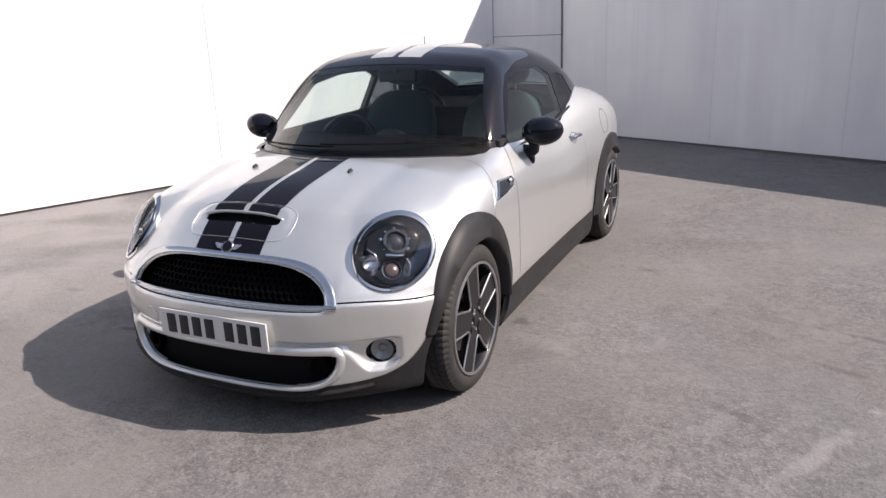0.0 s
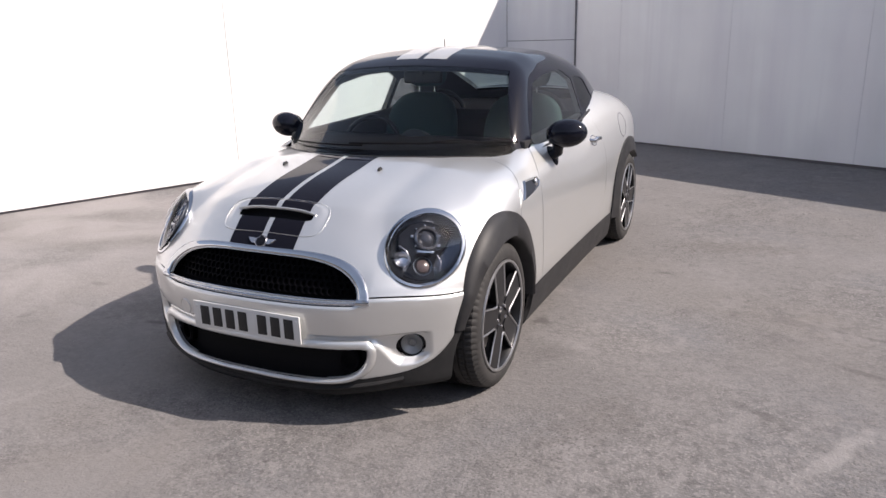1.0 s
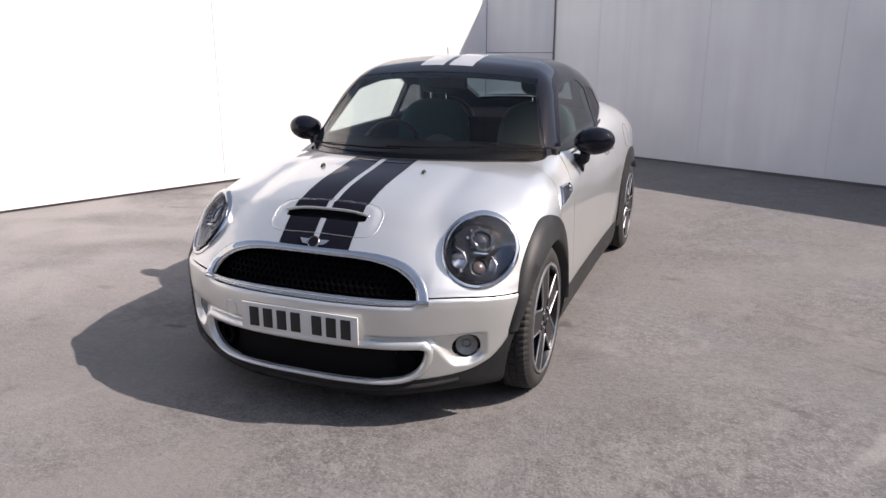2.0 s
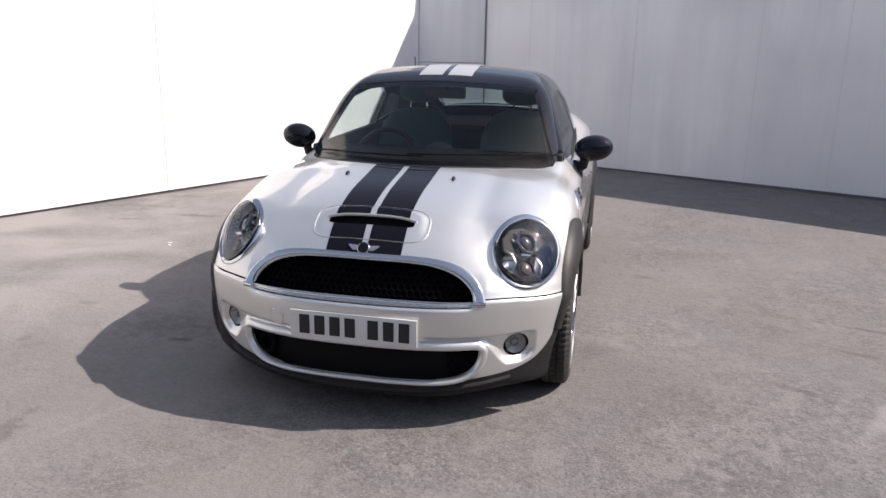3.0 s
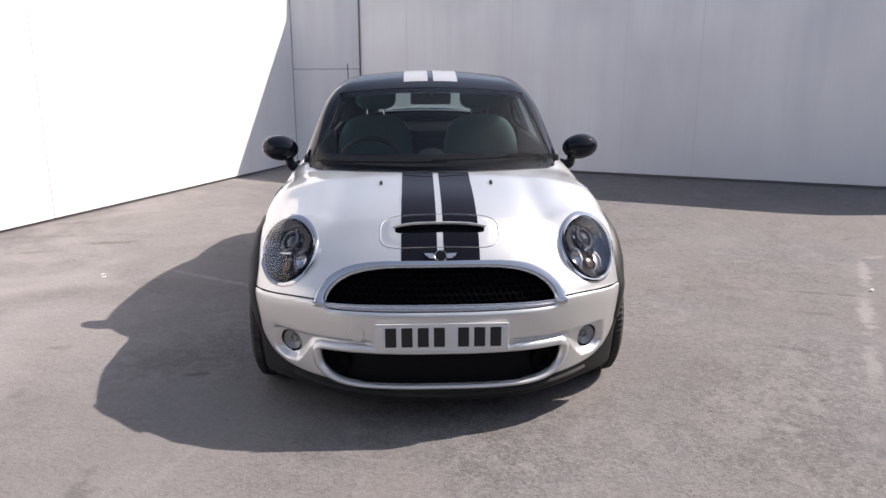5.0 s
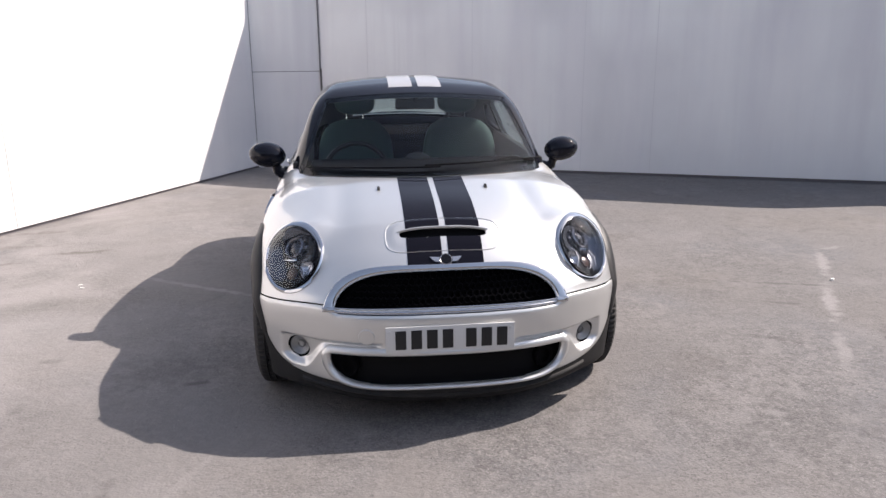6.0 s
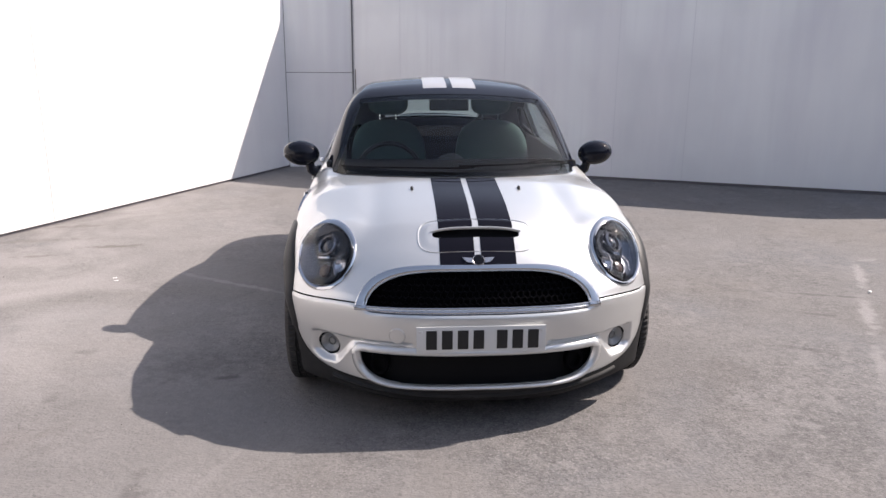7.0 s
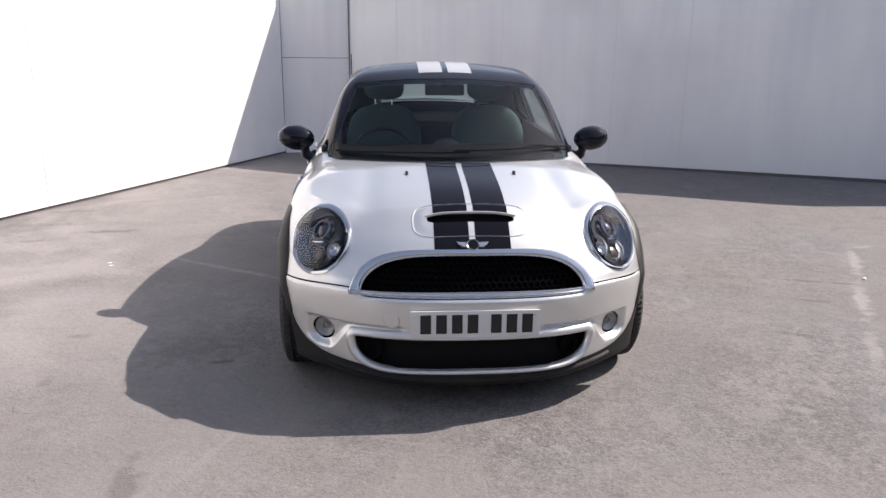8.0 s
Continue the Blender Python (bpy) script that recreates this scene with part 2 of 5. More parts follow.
def gradient(f, p, e=0.003):
    g = np.stack([f(p + np.array(d) * e) - f(p - np.array(d) * e) for d in ((1, 0, 0), (0, 1, 0), (0, 0, 1))], 1)
    return g / np.maximum(np.linalg.norm(g, axis=1, keepdims=True), 1e-9)


def shoot(f, origin, way, far=1.6, steps=26):
    """Where rays from inside leave the solid f < 0."""
    lo, hi = np.zeros(len(origin)), np.full(len(origin), far)
    for _ in range(steps):
        mid = (lo + hi) / 2
        inside = f(origin + way * mid[:, None]) < 0
        lo, hi = np.where(inside, mid, lo), np.where(inside, hi, mid)
    return origin + way * hi[:, None]


def skin(f, loop, spine, angles):
    """A net over the solid f: rays from a spine inside, past each point of a plan loop, at each angle."""
    n, k = len(loop), len(angles)
    q = np.stack([np.zeros(n), np.clip(loop[:, 1], spine[0], spine[1]), np.full(n, spine[2])], 1)
    d = np.stack([loop[:, 0], loop[:, 1] - q[:, 1], np.zeros(n)], 1)
    d /= np.linalg.norm(d, axis=1, keepdims=True)
    a = np.radians(angles)
    way = d[:, None] * np.cos(a)[None, :, None] + np.array([0, 0, 1])[None, None] * np.sin(a)[None, :, None]
    v = shoot(f, np.repeat(q, k, 0), way.reshape(-1, 3))
    i, j = np.meshgrid(np.arange(n), np.arange(k - 1), indexing="ij")
    a0, a1 = i * k + j, ((i + 1) % n) * k + j
    t = np.concatenate([np.stack([a0, a1, a1 + 1], -1).reshape(-1, 3), np.stack([a0, a1 + 1, a0 + 1], -1).reshape(-1, 3)])
    return v, t


def clip(v, t, g):
    """Keeps the part of the net (v, t) where g(v) > 0, cut cleanly along g = 0."""
    w = g(v)
    pos = w > 0
    n = pos[t].sum(1)
    keep = [t[n == 3]]
    extra, made = [], {}
    base = len(v)

    def cut(a, b):
        key = (a, b) if a < b else (b, a)
        if key not in made:
            s = w[a] / (w[a] - w[b])
            made[key] = base + len(extra)
            extra.append(v[a] + (v[b] - v[a]) * s)
        return made[key]
    more = []
    for tri in t[(n == 1) | (n == 2)].tolist():
        while not (pos[tri[0]] and not pos[tri[2]]):
            tri = tri[1:] + tri[:1]
        a, b, c = tri
        if pos[b]:
            bc, ca = cut(b, c), cut(c, a)
            more += [(a, b, bc), (a, bc, ca)]
        else:
            more.append((a, cut(a, b), cut(c, a)))
    if more:
        keep.append(np.array(more))
        v = np.concatenate([v, np.array(extra)])
    t = np.concatenate(keep)
    used, inv = np.unique(t, return_inverse=True)
    return v[used], inv.reshape(-1, 3)


def rim_edges(t):
    e = np.concatenate([t[:, [0, 1]], t[:, [1, 2]], t[:, [2, 0]]])
    key = np.sort(e, 1)
    _, first, count = np.unique(key, axis=0, return_index=True, return_counts=True)
    return e[first[count == 1]]


def panel(name, f, v, t, material, parent, label="", out=0.0, deep=0.008):
    """A sheet of the body: the net with a turned-in edge."""
    n = gradient(f, v)
    v = v + n * out
    e = rim_edges(t)
    ids = np.unique(e)
    low = {int(a): len(v) + i for i, a in enumerate(ids)}
    v2 = np.concatenate([v, v[ids] - n[ids] * deep])
    n2 = np.concatenate([n, n[ids]])
    side = [(int(b), int(a), low[int(a)], low[int(b)]) for a, b in e]
    return mesh_ob(name, v2, t.tolist() + side, material, parent, label, normals=n2)


def strip_along(name, path_in, path_out, f, out, thick, material, parent, label="", closed=True):
    """A raised band between two rows of points that lie on the solid f."""
    a, b = np.asarray(path_in), np.asarray(path_out)
    na, nb = gradient(f, a), gradient(f, b)
    mid = (a + b) / 2
    nm = gradient(f, mid)
    rows = [a - na * 0.004, a + na * out * 0.7, mid + nm * (out + thick), b + nb * out * 0.7, b - nb * 0.004]
    n = len(a)
    v = np.concatenate(rows)
    faces = []
    for r in range(4):
        for i in range(n if closed else n - 1):
            j = (i + 1) % n
            faces.append((r * n + i, r * n + j, (r + 1) * n + j, (r + 1) * n + i))
    bm = bmesh.new()
    vs = [bm.verts.new(p) for p in v.tolist()]
    for q in faces:
        bm.faces.new([vs[k] for k in q])
    if not closed:
        for i in (0, n - 1):
            bm.faces.new([vs[r * n + i] for r in range(5)])
    return part(name, bm, material, parent, label, angle=60)


# ---- ground ----
def ground_height(x, y):
    d = np.sqrt(np.maximum(0, -x - 0.95)**2 + (0.8 * np.maximum(0, y - 2.9))**2 + (0.25 * np.maximum(0, x - 1))**2)
    return 0.09 * (1 - np.exp(-d / 1.3))


def build_ground():
    near_x, near_y = np.linspace(-7, 9, 161), np.linspace(-6, 9, 151)
    far = np.array([12, 20, 40, 90, 200, 500, 1500])
    gx = np.concatenate([-far[::-1] - 1, near_x, far])
    gy = np.concatenate([-far[::-1] - 1, near_y, far])
    xx, yy = np.meshgrid(gx, gy, indexing="ij")
    zz = ground_height(xx, yy) + 0.004 * np.sin(xx * 1.7 + 0.6) * np.sin(yy * 1.3)
    zz = np.where((np.abs(xx) < 1.2) & (yy > -0.6) & (yy < 3.2), ground_height(xx, yy), zz)
    v = np.stack([xx, yy, zz], -1).reshape(-1, 3)
    n, k = xx.shape
    i, j = np.meshgrid(np.arange(n - 1), np.arange(k - 1), indexing="ij")
    a = i * k + j
    f = np.stack([a, a + k, a + k + 1, a + 1], -1).reshape(-1, 4)
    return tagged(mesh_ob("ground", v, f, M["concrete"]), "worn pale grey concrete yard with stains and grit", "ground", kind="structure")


def concrete():
    """Broad tints and patches first, then worn scabs, then grain that shows in patches only."""
    return mat("worn_concrete", (0.138, 0.131, 0.129), 0.85,
               spots=[(0.30, 0.42, 0.60, (0.171, 0.163, 0.161), 0.9, 5), (0.55, 0.48, 0.62, (0.145, 0.132, 0.123), 0.75, 6), (0.75, 0.50, 0.64, (0.127, 0.127, 0.134), 0.8, 6),
                      (0.9, 0.50, 0.64, (0.112, 0.106, 0.104), 0.65, 9), (2.2, 0.54, 0.68, (0.189, 0.179, 0.178), 0.7, 9), (5.0, 0.56, 0.68, (0.092, 0.086, 0.086), 0.72, 10, 0.6),
                      (22, 0.50, 0.62, (0.075, 0.071, 0.070), 0.5, 8, 0.9), (13, 0.52, 0.66, (0.099, 0.094, 0.093), 0.68, 8, 1.1), (7, 0.52, 0.64, (0.205, 0.194, 0.191), 0.5, 9, 0.8), (18, 0.55, 0.66, (0.216, 0.204, 0.201), 0.5, 7, 0.8),
                      (38, 0.42, 0.68, (0.207, 0.195, 0.190), 0.4, 6), (85, 0.52, 0.66, (0.267, 0.252, 0.246), 0.55, 4, 0.9),
                      (95, 0.53, 0.66, (0.061, 0.057, 0.056), 0.7, 4, 1.3), (60, 0.58, 0.66, (0.064, 0.061, 0.060), 0.55, 5, 0.7), (16, 0.72, 0.76, (0.064, 0.061, 0.061), 0.5, 2)],
               bump=[(1.3, 0.25, 0.03), (11, 0.25, 0.012), (34, 0.45, 0.008), (100, 0.7, 0.005)])


def dust_and_bounce(m):
    """Paler towards the left wall: drifts of dust, and bounced light put into colour."""
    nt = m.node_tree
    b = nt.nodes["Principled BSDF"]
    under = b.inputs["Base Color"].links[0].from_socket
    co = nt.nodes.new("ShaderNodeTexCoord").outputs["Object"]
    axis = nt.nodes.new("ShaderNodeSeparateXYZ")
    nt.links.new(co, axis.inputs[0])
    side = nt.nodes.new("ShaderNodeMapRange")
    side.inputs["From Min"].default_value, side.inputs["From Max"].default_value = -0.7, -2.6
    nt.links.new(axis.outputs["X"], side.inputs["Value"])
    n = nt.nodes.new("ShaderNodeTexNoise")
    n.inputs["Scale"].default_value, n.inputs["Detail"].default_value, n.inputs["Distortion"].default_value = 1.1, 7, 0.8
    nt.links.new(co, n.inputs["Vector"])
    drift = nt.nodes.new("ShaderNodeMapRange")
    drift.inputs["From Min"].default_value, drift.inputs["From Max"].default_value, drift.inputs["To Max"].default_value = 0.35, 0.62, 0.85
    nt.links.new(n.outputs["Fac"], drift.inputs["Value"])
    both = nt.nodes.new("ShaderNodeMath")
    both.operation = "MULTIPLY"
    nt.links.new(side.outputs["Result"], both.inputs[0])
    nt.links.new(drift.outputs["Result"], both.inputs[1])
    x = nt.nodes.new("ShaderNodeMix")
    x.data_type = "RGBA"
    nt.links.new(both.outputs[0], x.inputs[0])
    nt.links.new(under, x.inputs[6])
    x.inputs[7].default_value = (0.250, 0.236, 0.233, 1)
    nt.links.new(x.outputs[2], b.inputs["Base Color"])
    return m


def stained(m, stains):
    """Soft stains with ragged edges: centre x y, half length, half width, turn, colour, strength."""
    nt = m.node_tree
    link = nt.links.new
    b = nt.nodes["Principled BSDF"]
    co = nt.nodes.new("ShaderNodeTexCoord").outputs["Object"]
    n = nt.nodes.new("ShaderNodeTexNoise")
    n.inputs["Scale"].default_value, n.inputs["Detail"].default_value = 14, 8
    link(co, n.inputs["Vector"])
    rough_edge = nt.nodes.new("ShaderNodeMapRange")
    rough_edge.inputs["From Min"].default_value, rough_edge.inputs["From Max"].default_value = 0.3, 0.7
    rough_edge.inputs["To Min"].default_value, rough_edge.inputs["To Max"].default_value = -0.5, 0.5
    link(n.outputs["Fac"], rough_edge.inputs["Value"])
    for x, y, rx, ry, turn, tint, strength in stains:
        place = nt.nodes.new("ShaderNodeMapping")
        place.vector_type = "TEXTURE"
        place.inputs["Location"].default_value = (x, y, 0)
        place.inputs["Rotation"].default_value = (0, 0, turn)
        place.inputs["Scale"].default_value = (rx, ry, 1000)
        link(co, place.inputs["Vector"])
        far_off = nt.nodes.new("ShaderNodeVectorMath")
        far_off.operation = "LENGTH"
        link(place.outputs[0], far_off.inputs[0])
        wander = nt.nodes.new("ShaderNodeMath")
        link(far_off.outputs["Value"], wander.inputs[0])
        link(rough_edge.outputs["Result"], wander.inputs[1])
        fade = nt.nodes.new("ShaderNodeMapRange")
        fade.interpolation_type = "SMOOTHSTEP"
        fade.inputs["From Min"].default_value, fade.inputs["From Max"].default_value = 1.15, 0.25
        fade.inputs["To Max"].default_value = strength
        link(wander.outputs[0], fade.inputs["Value"])
        mix = nt.nodes.new("ShaderNodeMix")
        mix.data_type = "RGBA"
        link(fade.outputs["Result"], mix.inputs[0])
        link(b.inputs["Base Color"].links[0].from_socket, mix.inputs[6])
        mix.inputs[7].default_value = (*tint, 1)
        link(mix.outputs[2], b.inputs["Base Color"])
    return m


DARK, BROWN, PALE = (0.070, 0.065, 0.064), (0.092, 0.080, 0.073), (0.25, 0.238, 0.234)
STAINS = [(0.76, 0.90, 0.06, 0.05, 0.3, DARK, 0.75), (1.23, 1.92, 0.05, 0.035, 0.0, DARK, 0.6), (-2.50, 2.53, 0.26, 0.055, 0.25, BROWN, 0.7), (-2.95, 2.22, 0.15, 0.04, 0.2, BROWN, 0.5),
          (-3.05, 3.25, 0.30, 0.06, 0.3, BROWN, 0.45), (-1.245, -0.98, 0.055, 0.24, 0.1, DARK, 0.5), (-1.40, 1.61, 0.56, 0.035, -0.468, PALE, 0.75), (-1.02, -0.76, 0.26, 0.022, 1.2, PALE, 0.22),
          (-1.30, 0.25, 0.30, 0.22, 0.5, DARK, 0.35), (-1.12, 0.10, 0.07, 0.03, 0.4, DARK, 0.7), (-1.91, 0.37, 0.07, 0.04, 0.2, DARK, 0.4), (-1.83, -0.16, 0.05, 0.05, 0.0, DARK, 0.35),
          (2.45, 1.16, 0.34, 0.022, -0.35, DARK, 0.6), (1.86, 0.26, 0.16, 0.03, -0.6, DARK, 0.5), (2.22, 0.80, 0.14, 0.025, -0.4, DARK, 0.5), (0.95, 0.55, 0.16, 0.09, 0.8, DARK, 0.25),
          (2.985, 1.56, 0.42, 0.050, 1.07, PALE, 0.8), (2.53, 0.785, 0.40, 0.052, 1.055, PALE, 0.8), (2.115, 0.07, 0.36, 0.045, 1.05, PALE, 0.55), (3.31, 1.95, 0.18, 0.040, 0.21, PALE, 0.6),
          (-2.2, 0.9, 0.5, 0.12, 0.4, PALE, 0.35), (-2.7, 1.5, 0.6, 0.10, 0.3, PALE, 0.4), (-1.9, -0.6, 0.35, 0.15, 0.7, BROWN, 0.25), (-3.2, 2.7, 0.5, 0.07, 0.25, BROWN, 0.4),
          (1.5, -0.7, 0.45, 0.25, 0.4, DARK, 0.22), (1.25, 0.0, 0.30, 0.16, 1.0, BROWN, 0.25), (2.0, 1.30, 0.40, 0.05, -0.15, DARK, 0.3), (1.6, 2.6, 0.5, 0.18, 0.1, BROWN, 0.3)]
M["concrete"] = stained(dust_and_bounce(concrete()), STAINS)
ground = build_ground()

# ---- walls: two long white walls and a narrow panel across their corner ----
CORNER_L, CORNER_R = Vector((-1.675, 6.90, 0)), Vector((-0.79, 7.07, 0))
LEFT_DIR = Vector((0.403, 0.915, 0)).normalized()
RIGHT_DIR = Vector((0.92, -0.392, 0)).normalized()


def wall_slab(name, start, along, length, tops, seams, label, base=0.0, thick=0.22, joint="seam"):
    """A wall of panels; tops: (distance, height) keys along its top edge; seams: distances of its upright joints."""
    ob = empty(name, label, "wall")
    tagged(ob, kind="structure")
    out = Vector((along.y, -along.x, 0))
    cuts = sorted([0.0, length] + [s for s in seams] + [d for d, h in tops if 0 < d < length])
    height = lambda d: float(np.interp(d, [k[0] for k in tops], [k[1] for k in tops]))
    for a, b in zip(cuts[:-1], cuts[1:]):
        g = 0.003 if a in seams else 0.0
        h = 0.003 if b in seams else 0.0
        bm = bmesh.new()
        vs = []
        for d, top in ((a + g, height(a)), (b - h, height(b))):
            for side in (0.0, thick):
                for z in (base, top):
                    vs.append(bm.verts.new(start + along * d - out * side + Vector((0, 0, z))))
        for q in ((0, 4, 5, 1), (2, 3, 7, 6), (0, 1, 3, 2), (4, 6, 7, 5), (1, 5, 7, 3), (0, 2, 6, 4)):
            bm.faces.new([vs[i] for i in q])
        part("wall_panel", bm, M["wall"], ob)
    for s in seams:
        bm = box((0.010, 0.02, height(s) - base - 0.02), m=Matrix.Rotation(math.atan2(along.y, along.x), 4, "Z"))
        bmesh.ops.translate(bm, verts=bm.verts, vec=start + along * s - out * 0.013 + Vector((0, 0, (height(s) + base) / 2)))
        part("joint", bm, M[joint], ob)
    return ob


wall_left = wall_slab("wall_left", CORNER_L - LEFT_DIR * 16, LEFT_DIR, 16.0, [(0, 3.1), (16, 3.1)], [3.0, 7.5, 12.07], "sunlit white painted wall of smooth panels", base=0.105)
wall_right = wall_slab("wall_right", CORNER_R, RIGHT_DIR, 16.0, [(0, 2.83), (1.6, 2.85), (2.4, 2.93), (3.2, 2.93), (3.7, 2.45), (7.3, 2.47), (7.62, 2.40), (8.1, 1.92), (16, 1.90)], [0.68, 2.10, 3.5, 4.34, 8.6], "shaded white painted wall of tall panels", base=0.105, joint="faint_seam")
across = (CORNER_R - CORNER_L)
wall_corner = empty("wall_corner", "narrow white panel across the corner of the walls", "wall")
tagged(wall_corner, kind="structure")


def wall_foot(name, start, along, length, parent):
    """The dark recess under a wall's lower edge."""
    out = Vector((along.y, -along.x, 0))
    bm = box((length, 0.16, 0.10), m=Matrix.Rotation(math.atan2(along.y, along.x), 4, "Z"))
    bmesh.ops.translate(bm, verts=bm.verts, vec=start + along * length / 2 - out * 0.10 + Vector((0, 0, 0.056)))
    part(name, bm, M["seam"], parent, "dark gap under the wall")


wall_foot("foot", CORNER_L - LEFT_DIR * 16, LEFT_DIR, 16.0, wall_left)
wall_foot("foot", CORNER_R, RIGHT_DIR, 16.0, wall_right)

# unseen walls, added only to darken reflections and the low sky
M["sky_block"] = mat("dull_grey_blocker", (0.07, 0.08, 0.095), 0.85, spots=[(2, 0.4, 0.7, (0.10, 0.11, 0.125), 0.7, 6)], bump=[(12, 0.3, 0.01)])
for name, size, at in (("sky_block_east", (0.4, 34, 7.4), (19, -10, 3.65)), ("sky_block_south", (44, 0.4, 8.4), (-3, -18, 4.15))):
    tagged(part(name, box(size, at), M["sky_block"], None), "unseen dull grey wall added to darken reflections and sky fill", "wall", kind="structure")
along_c = across.normalized()
for z0, z1 in ((0.02, 1.331), (1.339, 2.83)):
    bm = box((across.length - 0.014, 0.2, z1 - z0), m=Matrix.Rotation(math.atan2(across.y, across.x), 4, "Z"))
    bmesh.ops.translate(bm, verts=bm.verts, vec=(CORNER_L + CORNER_R) / 2 + Vector((-along_c.y, along_c.x, 0)) * 0.1 + Vector((0, 0, (z0 + z1) / 2)))
    part("wall_panel", bm, M["wall"], wall_corner)
bm = box((across.length + 0.1, 0.1, 2.74), m=Matrix.Rotation(math.atan2(across.y, across.x), 4, "Z"))
bmesh.ops.translate(bm, verts=bm.verts, vec=(CORNER_L + CORNER_R) / 2 + Vector((-along_c.y, along_c.x, 0)) * 0.07 + Vector((0, 0, 1.40)))
part("joint", bm, M["seam"], wall_corner)
bm = box((0.016, 0.03, 2.70), (CORNER_R.x - 0.006, CORNER_R.y - 0.002, 1.46))
part("joint", bm, M["seam"], wall_corner)

# ---- the car: nose towards -y, its own left side at +x ----
AXLE_F, AXLE_R, HUB_Z, TYRE_R = 0.17, 2.63, 0.31, 0.312
car = empty("car", "small silver two-door coupe with black roof and black bonnet stripes", "car")

# plan outline at bumper height, one side from nose to tail
half = np.array([(0, -.478), (.10, -.477), (.20, -.470), (.30, -.457), (.38, -.438), (.46, -.408), (.54, -.368), (.62, -.315), (.695, -.255), (.76, -.185), (.80, -.11), (.82, .0), (.825, .17),
                 (.82, .6), (.815, 1.1), (.815, 1.6), (.82, 2.1), (.83, 2.6), (.815, 2.9), (.76, 3.1), (.64, 3.23), (.45, 3.29), (.2, 3.31), (0, 3.315)])
knots = np.concatenate([[0], np.cumsum(np.hypot(*np.diff(half, axis=0).T))])
ss = np.concatenate([np.linspace(0, 1.25, 210, endpoint=False), np.linspace(1.25, knots[-1], 270)])
half_fine = np.stack([curve(list(zip(knots, half[:, 0])))(ss), curve(list(zip(knots, half[:, 1])))(ss)], 1)
loop_body = np.concatenate([half_fine, half_fine[-2:0:-1] * [-1, 1]])

# signed distance to the outline on a grid
GX, GY = np.arange(0, 1.1, 0.02), np.arange(-0.75, 3.6, 0.02)
cells = np.stack(np.meshgrid(GX, GY, indexing="ij"), -1).reshape(-1, 1, 2)
pa, pb = half_fine[:-3:3][None], half_fine[3::3][None]
ab = pb - pa
along_t = np.clip(((cells - pa) * ab).sum(-1) / (ab * ab).sum(-1), 0, 1)
gap = cells - pa - ab * along_t[..., None]
dist = np.sqrt((gap * gap).sum(-1))
near = dist.argmin(1)
rows_ = np.arange(len(near))
turn_side = ab[0, near, 0] * gap[rows_, near, 1] - ab[0, near, 1] * gap[rows_, near, 0]
PLAN = (dist[rows_, near] * np.where(turn_side < 0, 1, -1)).reshape(len(GX), len(GY))


def plan_distance(x, y):
    u = np.clip(np.abs(x) / 0.02, 0, len(GX) - 1.001)
    w = np.clip((y + 0.75) / 0.02, 0, len(GY) - 1.001)
    i, j = u.astype(int), w.astype(int)
    u, w = u - i, w - j
    return PLAN[i, j] * (1 - u) * (1 - w) + PLAN[i + 1, j] * u * (1 - w) + PLAN[i, j + 1] * (1 - u) * w + PLAN[i + 1, j + 1] * u * w


inset_front = curve([(0.05, .10), (.12, .045), (.165, .018), (.2, .012), (.35, .006), (.46, 0), (.488, .002), (.506, .013), (.54, .029), (.69, .113), (.80, .215), (.95, .36)])
inset_side = curve([(0.1, .05), (.2, .02), (.4, 0), (.6, .002), (.75, .022), (.85, .058), (.92, .10), (1.0, .17)])
bonnet_mid = curve([(-.7, .30), (-.5, .56), (-.40, .665), (-.34, .722), (-.27, .773), (-.2, .812), (-.1, .85), (0, .876), (.18, .907), (.33, .930), (.62, .938), (.85, .985), (1.2, 1.03), (1.5, 1.06), (1.9, 1.09), (2.3, 1.115), (2.7, 1.08), (3.1, .98), (3.4, .86)])
FOG_C = np.array([.618, -.285, .322])
LAMP_C = np.array([.622, -.139, .675])
LAMP_N = np.array([.467, -.861, .20]) / np.linalg.norm([.467, -.861, .20])
LAMP_U = np.cross([0, 0, 1], LAMP_N) / np.linalg.norm(np.cross([0, 0, 1], LAMP_N))
LAMP_V = np.cross(LAMP_N, LAMP_U)
# the ring's outline is an ellipse that leans outwards
LAMP_A, LAMP_B, LAMP_LEAN = 0.160, 0.139, 0.5
RING_U = math.cos(LAMP_LEAN) * LAMP_U + math.sin(LAMP_LEAN) * LAMP_V
RING_V = math.cos(LAMP_LEAN) * LAMP_V - math.sin(LAMP_LEAN) * LAMP_U
# frame of the lamp's inner parts, which lies back with the body
INNER_N = LAMP_N + 0.26 * LAMP_U + 0.46 * LAMP_V
INNER_N /= np.linalg.norm(INNER_N)
INNER_U = LAMP_U - (LAMP_U @ INNER_N) * INNER_N
INNER_U /= np.linalg.norm(INNER_U)
INNER_V = np.cross(INNER_N, INNER_U)
INNER_C = LAMP_C + LAMP_N * 0.030 + INNER_N * 0.022


def fold(p):
    return np.stack([np.abs(p[:, 0]), p[:, 1], p[:, 2]], 1)


def capsule(p, a, b, ra, rb):
    a, b = np.array(a), np.array(b)
    h = np.clip(((p - a) @ (b - a)) / ((b - a) @ (b - a)), 0, 1)
    return np.linalg.norm(p - a - h[:, None] * (b - a), axis=1) - (ra + (rb - ra) * h)


